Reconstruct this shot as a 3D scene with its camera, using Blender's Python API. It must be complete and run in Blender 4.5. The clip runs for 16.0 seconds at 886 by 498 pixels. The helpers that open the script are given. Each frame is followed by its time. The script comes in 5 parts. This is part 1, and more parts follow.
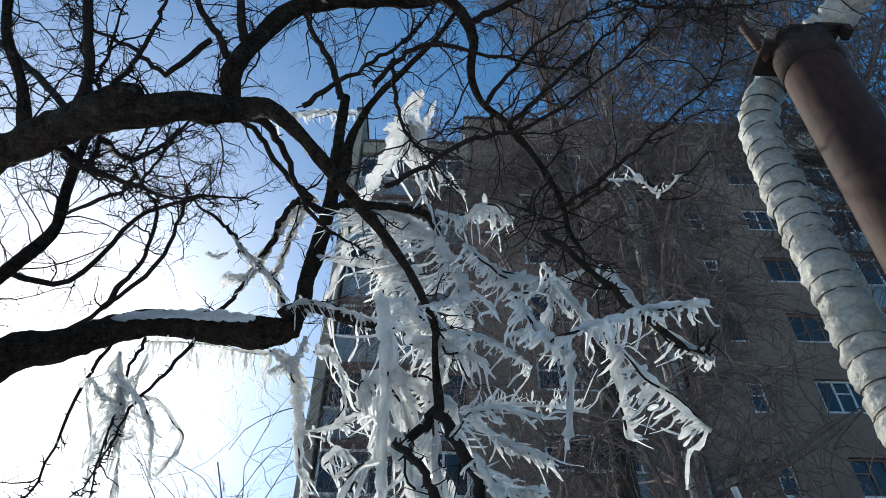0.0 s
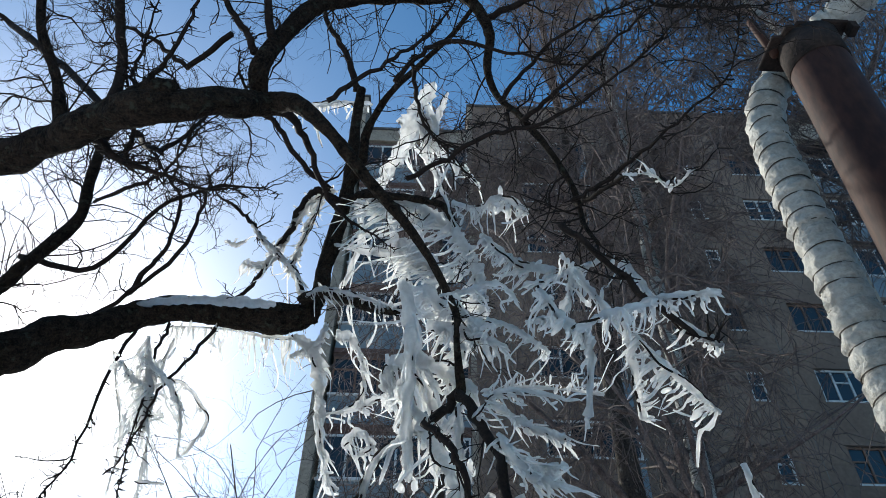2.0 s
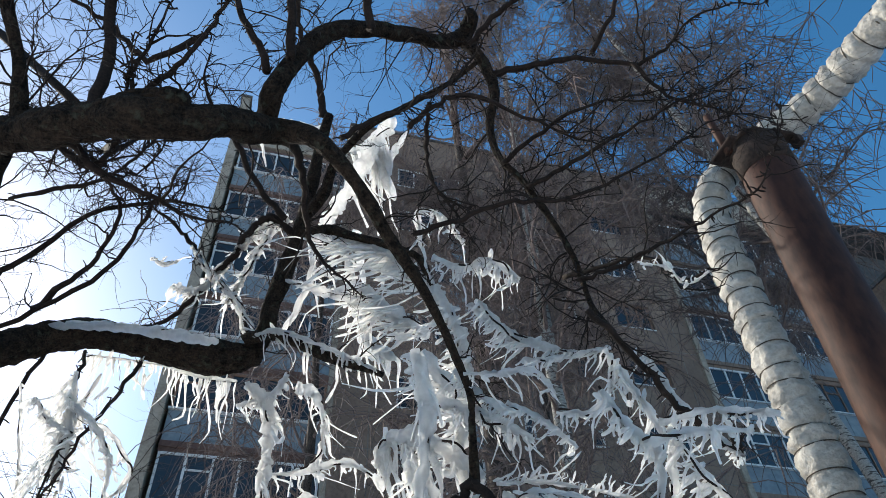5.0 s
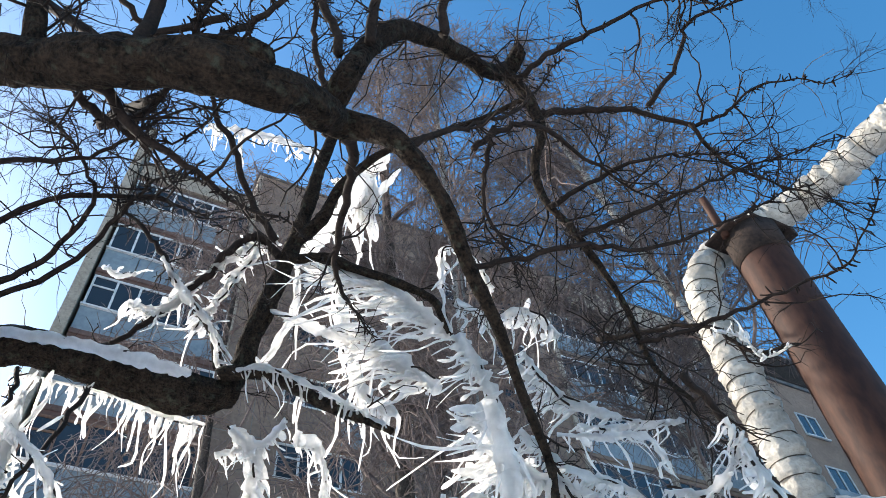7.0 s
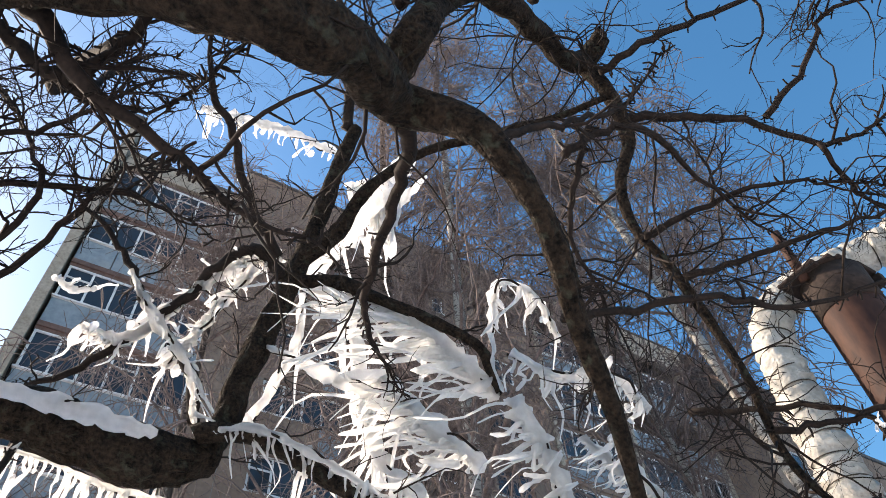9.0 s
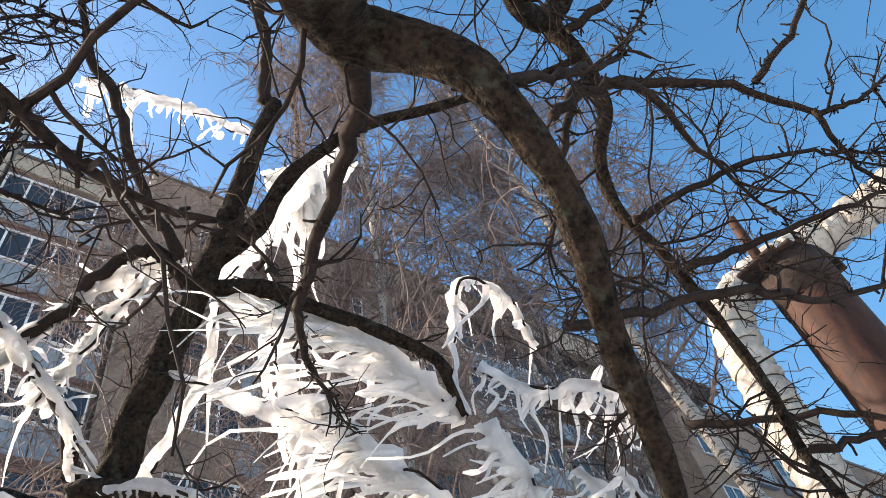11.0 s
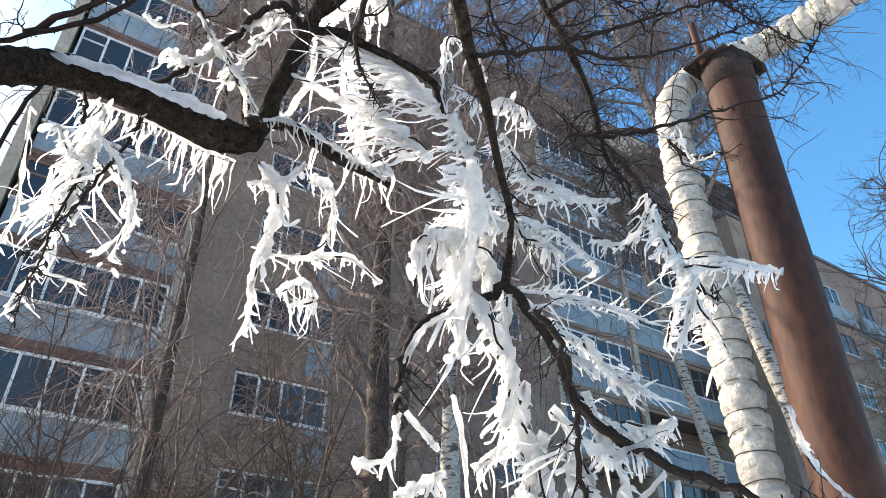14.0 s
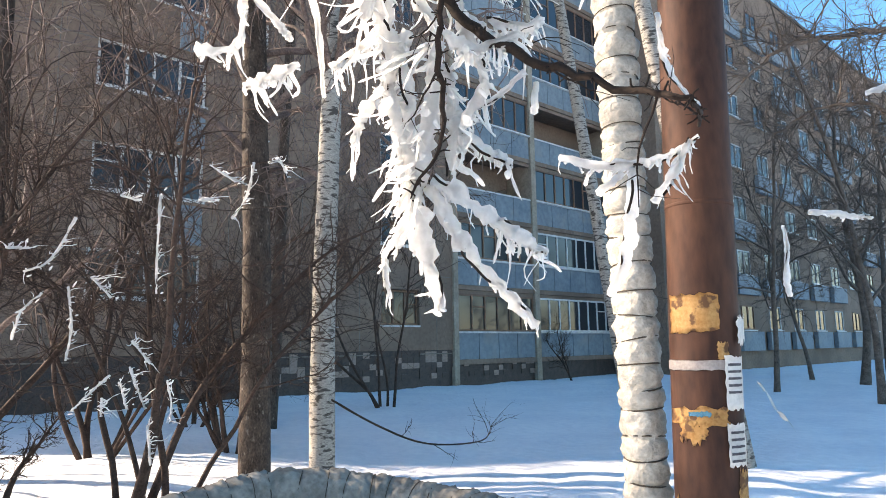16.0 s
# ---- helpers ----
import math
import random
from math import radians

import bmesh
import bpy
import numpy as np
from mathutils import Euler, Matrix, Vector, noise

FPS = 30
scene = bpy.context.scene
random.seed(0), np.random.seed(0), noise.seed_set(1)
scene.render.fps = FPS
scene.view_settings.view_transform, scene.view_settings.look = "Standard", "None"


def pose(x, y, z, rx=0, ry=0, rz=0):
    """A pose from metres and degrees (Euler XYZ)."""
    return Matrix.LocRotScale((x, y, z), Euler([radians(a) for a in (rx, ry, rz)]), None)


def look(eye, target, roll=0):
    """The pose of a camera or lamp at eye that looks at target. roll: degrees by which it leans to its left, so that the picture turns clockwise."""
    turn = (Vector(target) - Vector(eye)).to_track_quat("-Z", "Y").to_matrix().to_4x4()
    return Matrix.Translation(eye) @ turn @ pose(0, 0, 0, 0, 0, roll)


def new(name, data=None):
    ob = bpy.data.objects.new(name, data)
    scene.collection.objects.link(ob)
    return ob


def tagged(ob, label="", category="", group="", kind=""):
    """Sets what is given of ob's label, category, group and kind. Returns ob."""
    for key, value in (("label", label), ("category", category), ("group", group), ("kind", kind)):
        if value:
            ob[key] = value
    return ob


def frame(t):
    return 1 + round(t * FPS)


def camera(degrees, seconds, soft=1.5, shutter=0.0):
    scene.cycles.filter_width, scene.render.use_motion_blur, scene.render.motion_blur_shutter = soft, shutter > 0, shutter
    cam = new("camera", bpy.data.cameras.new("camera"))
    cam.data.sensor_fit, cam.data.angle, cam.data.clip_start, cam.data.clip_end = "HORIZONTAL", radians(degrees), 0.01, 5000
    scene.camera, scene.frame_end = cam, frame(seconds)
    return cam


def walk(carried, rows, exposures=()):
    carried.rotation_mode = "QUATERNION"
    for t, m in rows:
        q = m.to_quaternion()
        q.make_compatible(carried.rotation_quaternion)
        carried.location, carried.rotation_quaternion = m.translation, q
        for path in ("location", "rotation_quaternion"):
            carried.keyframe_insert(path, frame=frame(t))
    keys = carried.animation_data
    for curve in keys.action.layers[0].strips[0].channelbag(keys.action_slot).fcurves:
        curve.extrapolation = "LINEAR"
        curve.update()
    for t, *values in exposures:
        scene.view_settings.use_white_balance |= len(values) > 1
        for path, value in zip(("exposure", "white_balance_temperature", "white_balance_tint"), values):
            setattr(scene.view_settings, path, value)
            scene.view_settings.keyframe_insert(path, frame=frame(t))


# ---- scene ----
# camera and its path
cam = camera(66.12, 16.0, soft=0.9)
PATH = [
    (0, pose(1.015, -0.173, 1.740, 134.03, -0.64, -1.60)),
    (0.5, pose(1.007, -0.209, 1.748, 133.79, -0.36, -1.45)),
    (1, pose(0.980, -0.235, 1.719, 133.77, -0.09, -0.91)),
    (1.5, pose(0.966, -0.262, 1.684, 133.62, 0.69, -0.25)),
    (2, pose(0.922, -0.274, 1.656, 133.00, -0.90, -1.81)),
    (2.5, pose(0.854, -0.174, 1.604, 133.09, -0.31, -0.09)),
    (3, pose(0.750, -0.085, 1.586, 133.53, 0.08, 1.54)),
    (3.5, pose(0.515, -0.185, 1.633, 134.99, 3.53, -4.57)),
    (4, pose(0.319, -0.293, 1.790, 133.81, 3.68, -12.74)),
    (4.2, pose(0.278, -0.329, 1.875, 133.81, 2.80, -13.89)),
    (6.5, pose(0.042, 0.434, 2.032, 138.20, 4.72, -21.71)),
    (7, pose(-0.321, 0.496, 2.193, 139.91, 4.74, -27.56)),
    (7.5, pose(-0.445, 0.461, 2.163, 142.19, 4.25, -30.17)),
    (8, pose(-0.446, 0.570, 2.360, 142.83, 4.12, -31.94)),
    (8.5, pose(-0.374, 0.795, 2.625, 140.78, 3.11, -31.41)),
    (8.7, pose(-0.347, 0.881, 2.727, 140.51, 3.08, -30.95)),
    (10.8, pose(-0.203, 1.334, 3.260, 139.95, 9.86, -34.39)),
    (11, pose(-0.207, 1.322, 3.246, 140.01, 9.84, -34.38)),
    (11.5, pose(-0.221, 1.275, 3.191, 140.28, 9.78, -34.35)),
    (12, pose(-0.282, 1.084, 2.966, 139.88, 6.38, -33.62)),
    (12.5, pose(-0.350, 0.871, 2.714, 139.78, 4.77, -31.57)),
    (13, pose(-0.434, 0.581, 2.369, 138.34, 1.66, -30.97)),
    (13.5, pose(-0.479, 0.292, 1.822, 132.56, 0.44, -30.80)),
    (14, pose(-0.572, 0.200, 1.649, 123.28, 0.23, -33.31)),
    (14.5, pose(-0.544, 0.202, 1.558, 115.24, 2.01, -37.03)),
    (15, pose(-0.520, 0.204, 1.478, 109.15, 2.24, -39.66)),
    (15.5, pose(-0.460, 0.233, 1.431, 103.12, 1.65, -41.90)),
    (16, pose(-0.316, 0.350, 1.361, 98.17, 0.88, -42.51)),
]
walk(cam, PATH, exposures=[(0.0, 0.0, 6050, 4), (3.0, 0.0, 6050, 4), (4.0, 0.25, 6300, 6), (6.5, 0.75, 6500, 9), (7.0, 1.05, 6600, 10), (8.5, 1.05, 7200, 15), (11.0, 1.3, 7800, 18), (12.5, 1.35, 7300, 15), (13.5, 1.5, 7000, 12), (14.5, 1.35, 7500, 16), (15.0, 1.35, 7800, 18), (16.0, 1.6, 7700, 17)])

# light: low winter sun beside the building, clear sky
SUN_AZ, SUN_EL = radians(-35.9), radians(29.0)
sun_dir = Vector((math.sin(SUN_AZ) * math.cos(SUN_EL), math.cos(SUN_AZ) * math.cos(SUN_EL), math.sin(SUN_EL)))
world = bpy.data.worlds.new("world")
scene.world = world
world.use_nodes = True
wn = world.node_tree.nodes
sky = wn.new("ShaderNodeTexSky")
sky.sky_type = "NISHITA"
sky.sun_disc = False
sky.sun_elevation = SUN_EL
sky.sun_rotation = SUN_AZ
sky.air_density, sky.dust_density, sky.ozone_density = 1.0, 0.95, 2.8
deep = wn.new("ShaderNodeHueSaturation")
deep.inputs["Saturation"].default_value = 1.28
deep.inputs["Hue"].default_value = 0.492
world.node_tree.links.new(sky.outputs[0], deep.inputs["Color"])
world.node_tree.links.new(deep.outputs[0], wn["Background"].inputs[0])
wn["Background"].inputs[1].default_value = 0.15
sun_data = bpy.data.lights.new("sun", "SUN")
sun_data.energy, sun_data.angle, sun_data.color = 4.6, radians(0.53), (1.0, 0.92, 0.80)
sun = new("sun", sun_data)
sun.matrix_world = look(sun_dir * 100, (0, 0, 0))


# ---- materials ----
def material(name, rough=0.8, metal=0.0):
    m = bpy.data.materials.new(name)
    m.use_nodes = True
    b = m.node_tree.nodes["Principled BSDF"]
    b.inputs["Roughness"].default_value = rough
    b.inputs["Metallic"].default_value = metal
    return m, m.node_tree.nodes, m.node_tree.links, b


def surface(name, dark, light, scale, rough=0.8, bump=0.3, metal=0.0, stretch=(1, 1, 1), fine=6.0, third=None, third_scale=1.0, cut=(0.55, 0.7), distance=0.01, gloss=0.5):
    """Two colours by broad and fine noise, an optional third colour in patches, and relief."""
    m, n, l, b = material(name, rough, metal)
    b.inputs["Specular IOR Level"].default_value = gloss
    tc, mp = n.new("ShaderNodeTexCoord"), n.new("ShaderNodeMapping")
    mp.inputs["Scale"].default_value = stretch
    l.new(tc.outputs["Object"], mp.inputs["Vector"])
    big, small = n.new("ShaderNodeTexNoise"), n.new("ShaderNodeTexNoise")
    big.inputs["Scale"].default_value, small.inputs["Scale"].default_value = scale, scale * fine
    big.inputs["Detail"].default_value, small.inputs["Detail"].default_value = 5, 7
    l.new(mp.outputs[0], big.inputs["Vector"]), l.new(mp.outputs[0], small.inputs["Vector"])
    mix = n.new("ShaderNodeMath")
    mix.operation = "MULTIPLY_ADD"
    mix.inputs[1].default_value = 0.5
    half = n.new("ShaderNodeMath")
    half.operation = "MULTIPLY"
    half.inputs[1].default_value = 0.5
    l.new(small.outputs[0], half.inputs[0]), l.new(big.outputs[0], mix.inputs[0]), l.new(half.outputs[0], mix.inputs[2])
    ramp = n.new("ShaderNodeValToRGB")
    ramp.color_ramp.elements[0].position, ramp.color_ramp.elements[1].position = 0.36, 0.64
    ramp.color_ramp.elements[0].color, ramp.color_ramp.elements[1].color = (*dark, 1), (*light, 1)
    l.new(mix.outputs[0], ramp.inputs[0])
    out = ramp.outputs[0]
    if third:
        patch = n.new("ShaderNodeTexNoise")
        patch.inputs["Scale"].default_value, patch.inputs["Detail"].default_value = third_scale, 6
        l.new(mp.outputs[0], patch.inputs["Vector"])
        pr = n.new("ShaderNodeValToRGB")
        pr.color_ramp.elements[0].position, pr.color_ramp.elements[1].position = cut
        l.new(patch.outputs[0], pr.inputs[0])
        mc = n.new("ShaderNodeMix")
        mc.data_type = "RGBA"
        mc.inputs["B"].default_value = (*third, 1)
        l.new(pr.outputs[0], mc.inputs["Factor"]), l.new(out, mc.inputs["A"])
        out = mc.outputs["Result"]
    l.new(out, b.inputs["Base Color"])
    if bump:
        bp = n.new("ShaderNodeBump")
        bp.inputs["Strength"].default_value, bp.inputs["Distance"].default_value = bump, distance
        l.new(mix.outputs[0], bp.inputs["Height"]), l.new(bp.outputs[0], b.inputs["Normal"])
    return m


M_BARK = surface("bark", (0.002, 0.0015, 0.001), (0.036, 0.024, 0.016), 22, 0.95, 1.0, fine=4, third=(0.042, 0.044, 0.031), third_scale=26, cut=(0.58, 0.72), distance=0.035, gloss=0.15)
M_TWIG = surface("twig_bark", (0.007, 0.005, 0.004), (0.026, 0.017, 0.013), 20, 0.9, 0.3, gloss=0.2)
M_BIRCH = surface("birch_bark", (0.17, 0.155, 0.135), (0.46, 0.43, 0.385), 9, 0.75, 0.5, stretch=(1, 1, 3.2), third=(0.05, 0.042, 0.036), third_scale=9, cut=(0.50, 0.60))
M_BIRCH_TWIG = surface("birch_twig_bark", (0.06, 0.04, 0.035), (0.20, 0.145, 0.125), 8, 0.85, 0.2)
M_BIRCH_OLD = surface("old_birch_bark", (0.022, 0.017, 0.014), (0.105, 0.078, 0.062), 9, 0.9, 0.9, stretch=(1, 1, 0.6), third=(0.19, 0.165, 0.14), third_scale=20, cut=(0.60, 0.72), distance=0.03, gloss=0.3)
M_YARD = surface("courtyard_tree_bark", (0.05, 0.038, 0.03), (0.17, 0.13, 0.105), 8, 0.9, 0.5, gloss=0.3)
M_SHRUB = surface("shrub_bark", (0.022, 0.014, 0.011), (0.085, 0.052, 0.039), 8, 0.9, 0.3, gloss=0.3)
M_WINGFRAME = surface("aged_window_paint", (0.30, 0.30, 0.29), (0.55, 0.54, 0.52), 3, 0.6, 0.1)
M_RUST = surface("rusty_steel", (0.021, 0.008, 0.0055), (0.064, 0.026, 0.015), 2.2, 0.72, 0.3, 0.2, stretch=(1, 1, 0.35), fine=11, third=(0.095, 0.043, 0.023), third_scale=1.7, cut=(0.55, 0.75), gloss=0.3)
M_DARKSTEEL = surface("scorched_steel", (0.012, 0.009, 0.008), (0.045, 0.03, 0.024), 6, 0.85, 0.6, 0.1, gloss=0.2)
M_WRAP = surface("glass_cloth_wrap", (0.25, 0.23, 0.195), (0.46, 0.43, 0.375), 5, 0.6, 0.9, fine=7, third=(0.27, 0.24, 0.195), third_scale=4, cut=(0.56, 0.74), distance=0.03)
# wrap cloth with backlit shade put into its colour, plus soiled patches
M_WRAP_BACKLIT = surface("backlit_soiled_wrap", (0.12, 0.11, 0.095), (0.30, 0.28, 0.245), 4, 0.7, 0.5, fine=5, third=(0.08, 0.065, 0.05), third_scale=2.5, cut=(0.55, 0.75), distance=0.015)
M_WIRE = surface("binding_wire", (0.03, 0.025, 0.02), (0.09, 0.07, 0.05), 12, 0.6, 0.0, 0.4)
M_WALL = surface("concrete_panel_wall", (0.15, 0.10, 0.073), (0.26, 0.178, 0.13), 0.6, 0.95, 0.4, fine=14, third=(0.14, 0.095, 0.07), third_scale=0.25, cut=(0.5, 0.72))
M_SLAB = surface("red_brown_slab_edge", (0.075, 0.042, 0.034), (0.15, 0.085, 0.066), 1.5, 0.9, 0.3)
M_BRICK = surface("light_brick", (0.22, 0.175, 0.13), (0.36, 0.30, 0.235), 2.5, 0.95, 0.4, fine=5)
M_JOINT = surface("panel_joint_mortar", (0.12, 0.10, 0.085), (0.22, 0.19, 0.16), 3, 0.95, 0.2)
M_BLUE = surface("painted_blue_panel", (0.12, 0.155, 0.185), (0.205, 0.245, 0.265), 0.7, 0.75, 0.2, fine=9, third=(0.25, 0.245, 0.23), third_scale=0.9, cut=(0.55, 0.75))
M_FRAME = surface("white_window_paint", (0.42, 0.41, 0.39), (0.66, 0.65, 0.63), 3, 0.5, 0.1)
M_WOODFRAME = surface("brown_window_paint", (0.10, 0.05, 0.03), (0.22, 0.11, 0.06), 4, 0.6, 0.2)
# dimness of unlit rooms, put into a dark base colour
M_INSIDE = surface("painted_dim_room", (0.035, 0.035, 0.04), (0.09, 0.085, 0.08), 0.8, 0.9, 0.0)
M_CURTAIN = surface("pale_curtain", (0.35, 0.36, 0.38), (0.6, 0.6, 0.6), 2, 0.9, 0.3, stretch=(6, 1, 0.3))
M_PLINTH = surface("plinth_tile_dark", (0.02, 0.015, 0.013), (0.075, 0.047, 0.038), 4, 0.6, 0.2)
M_PLINTH2 = surface("plinth_tile_pale", (0.18, 0.12, 0.095), (0.33, 0.24, 0.195), 4, 0.6, 0.2)
M_ROOF = surface("roof_felt", (0.05, 0.05, 0.05), (0.12, 0.11, 0.10), 2, 0.9, 0.2)
M_SNOW = surface("old_snow", (0.72, 0.75, 0.80), (0.86, 0.87, 0.89), 0.8, 0.55, 0.9, fine=9, distance=0.09)
M_LABEL = surface("torn_ochre_paper", (0.40, 0.20, 0.06), (0.62, 0.38, 0.16), 9, 0.8, 0.3, third=(0.16, 0.08, 0.04), third_scale=14, cut=(0.55, 0.62))
M_PAPER = surface("notice_paper", (0.62, 0.63, 0.62), (0.82, 0.82, 0.80), 8, 0.8, 0.2)
M_TAPE = surface("grey_tape", (0.30, 0.27, 0.26), (0.50, 0.46, 0.45), 10, 0.5, 0.2)
M_BLUEINK = surface("blue_print", (0.03, 0.16, 0.28), (0.10, 0.32, 0.45), 20, 0.7, 0.0)
M_INK = surface("ink", (0.05, 0.05, 0.06), (0.16, 0.16, 0.18), 20, 0.8, 0.0)
M_GLASS, gn, gl, gb = material("window_glass", 0.06)
gb.inputs["Base Color"].default_value = (0.025, 0.03, 0.036, 1)
gb.inputs["Specular IOR Level"].default_value = 0.5
gnz, gbp = gn.new("ShaderNodeTexNoise"), gn.new("ShaderNodeBump")
gnz.inputs["Scale"].default_value = 0.7
gbp.inputs["Strength"].default_value, gbp.inputs["Distance"].default_value = 0.15, 0.05
gl.new(gnz.outputs[0], gbp.inputs["Height"]), gl.new(gbp.outputs[0], gb.inputs["Normal"])

M_ICE, n_, l_, b_ = material("rime_ice", 0.1)
b_.inputs["Base Color"].default_value = (0.96, 0.955, 0.945, 1)
b_.inputs["IOR"].default_value = 1.31
b_.inputs["Transmission Weight"].default_value = 0.78
tr_, mx_ = n_.new("ShaderNodeBsdfTranslucent"), n_.new("ShaderNodeMixShader")
tr_.inputs[0].default_value = (0.97, 0.96, 0.945, 1)
nz_, bp_ = n_.new("ShaderNodeTexNoise"), n_.new("ShaderNodeBump")
tcx_ = n_.new("ShaderNodeTexCoord")
nz_.inputs["Scale"].default_value, nz_.inputs["Detail"].default_value = 30, 6
bp_.inputs["Strength"].default_value, bp_.inputs["Distance"].default_value = 0.6, 0.006
l_.new(tcx_.outputs["Object"], nz_.inputs["Vector"])
l_.new(nz_.outputs[0], bp_.inputs["Height"]), l_.new(bp_.outputs[0], b_.inputs["Normal"]), l_.new(bp_.outputs[0], tr_.inputs["Normal"])
rp_ = n_.new("ShaderNodeMapRange")
rp_.inputs["To Min"].default_value, rp_.inputs["To Max"].default_value = 0.38, 0.9
l_.new(nz_.outputs[0], rp_.inputs["Value"]), l_.new(rp_.outputs[0], mx_.inputs[0])
l_.new(b_.outputs[0], mx_.inputs[1]), l_.new(tr_.outputs[0], mx_.inputs[2])
l_.new(mx_.outputs[0], n_["Material Output"].inputs["Surface"])


# ---- mesh helpers ----
def thing(name, label, category, loc=(0, 0, 0), group="", kind=""):
    ob = new(name)
    ob.empty_display_size = 0.1
    ob.location = loc
    return tagged(ob, label, category, group, kind)


def mesh_part(name, me, mat, parent=None, label="", smooth=True):
    me.materials.clear()
    me.materials.append(mat)
    if smooth:
        me.shade_smooth()
    ob = new(name, me)
    if parent:
        ob.parent = parent
        up = parent
        at = Vector((0, 0, 0))
        while up:
            at += up.location
            up = up.parent
        ob.matrix_parent_inverse = Matrix.Translation(-at)
    if label:
        ob["label"] = label
    return ob


def part(name, bm, mat, parent=None, label="", smooth=False):
    me = bpy.data.meshes.new(name)
    bm.to_mesh(me)
    bm.free()
    return mesh_part(name, me, mat, parent, label, smooth)


def box(bm, x0, x1, y0, y1, z0, z1, bevel=0.0):
    r = bmesh.ops.create_cube(bm, size=1.0, matrix=Matrix.Translation(((x0 + x1) / 2, (y0 + y1) / 2, (z0 + z1) / 2)) @ Matrix.Diagonal((x1 - x0, y1 - y0, z1 - z0, 1)))
    if bevel:
        es = list({e for vt in r["verts"] for e in vt.link_edges})
        bmesh.ops.bevel(bm, geom=es, offset=bevel, segments=1, affect="EDGES")


def box_mesh(x0, x1, y0, y1, z0, z1, name="piece"):
    """A chamfer-free box as plain mesh data, cheap enough for many pieces."""
    me = bpy.data.meshes.new(name)
    vs = [(x, y, z) for x in (x0, x1) for y in (y0, y1) for z in (z0, z1)]
    me.from_pydata(vs, [], [(0, 1, 3, 2), (4, 6, 7, 5), (0, 4, 5, 1), (2, 3, 7, 6), (0, 2, 6, 4), (1, 5, 7, 3)])
    return me


def smooth_line(pts, per=4):
    """Catmull-Rom through points with radius: rows of x, y, z, r."""
    p = np.array(pts, float)
    p = np.vstack([2 * p[0] - p[1], p, 2 * p[-1] - p[-2]])
    p[0, 3], p[-1, 3] = p[1, 3], p[-2, 3]
    out = []
    for i in range(1, len(p) - 2):
        for s in np.arange(per) / per:
            a, b, c, d = p[i - 1], p[i], p[i + 1], p[i + 2]
            out.append(0.5 * (2 * b + (c - a) * s + (2 * a - 5 * b + 4 * c - d) * s * s + (3 * b - a - 3 * c + d) * s ** 3))
    out.append(p[-2])
    out = np.array(out)
    out[:, 3] = np.maximum(out[:, 3], 0.0008)
    return out


class Tubes:
    """Collects round tapered tubes and turns them into one mesh."""

    def __init__(self):
        self.v, self.f, self.caps, self.n = [], [], [], 0

    def add(self, line, sides=6, rough=0.0, rng=None, tip=False, squash=1.0, ridges=0.0, lumps=0.0, size=0.02):
        p, r = np.asarray(line)[:, :3], np.asarray(line)[:, 3]
        t = np.gradient(p, axis=0)
        t /= np.linalg.norm(t, axis=1, keepdims=True) + 1e-9
        ref = np.array([0.3, 0.2, 1.0]) if abs(t[0, 2]) < 0.85 else np.array([1.0, 0.3, 0.1])
        u = np.cross(t, ref)
        u /= np.linalg.norm(u, axis=1, keepdims=True) + 1e-9
        w = np.cross(t, u)
        k = np.arange(sides) * 2 * math.pi / sides
        ring = u[:, None] * np.cos(k)[None, :, None] + w[:, None] * np.sin(k)[None, :, None] * squash
        rad = np.repeat(r[:, None], sides, 1)
        if rough and rng is not None:
            rad = rad * (1 + rough * rng.uniform(-1, 1, rad.shape))
        if ridges or lumps:
            away = np.concatenate([[0], np.cumsum(np.linalg.norm(np.diff(p, axis=0), axis=1))])
            off = float(p[0, 0] * 7 + p[0, 2] * 3)
            for a in range(len(p)):
                for c in range(sides):
                    if ridges:
                        h = noise.noise((math.cos(k[c]) * 4.5, math.sin(k[c]) * 4.5 + off, away[a] * 9))
                        g = noise.noise((math.cos(k[c]) * 9 + off, math.sin(k[c]) * 9, away[a] * 22))
                        rad[a, c] *= 1 + ridges * (0.6 - 2.2 * abs(h) + 0.8 * g)
                    else:
                        q = p[a] + ring[a, c] * r[a]
                        rad[a, c] *= 1 + lumps * noise.noise((q[0] / size, q[1] / size, q[2] / size))
        v = p[:, None] + ring * rad[:, :, None]
        m = len(p)
        b = self.n
        self.v.append(v.reshape(-1, 3))
        i, j = np.meshgrid(np.arange(m - 1), np.arange(sides), indexing="ij")
        a0 = b + i * sides + j
        a1 = b + i * sides + (j + 1) % sides
        self.f.append(np.stack([a0, a1, a1 + sides, a0 + sides], -1).reshape(-1, 4))
        self.n += m * sides
        if not tip:
            ends = np.array([p[0], p[-1] + t[-1] * r[-1] * 0.5])
            self.v.append(ends)
            for q in range(sides):
                self.caps.append((self.n, b + (q + 1) % sides, b + q))
                self.caps.append((self.n + 1, b + (m - 1) * sides + q, b + (m - 1) * sides + (q + 1) % sides))
            self.n += 2

    def mesh(self, name):
        me = bpy.data.meshes.new(name)
        faces = np.concatenate(self.f).tolist() if self.f else []
        me.from_pydata(np.concatenate(self.v).tolist(), [], faces + self.caps)
        return me


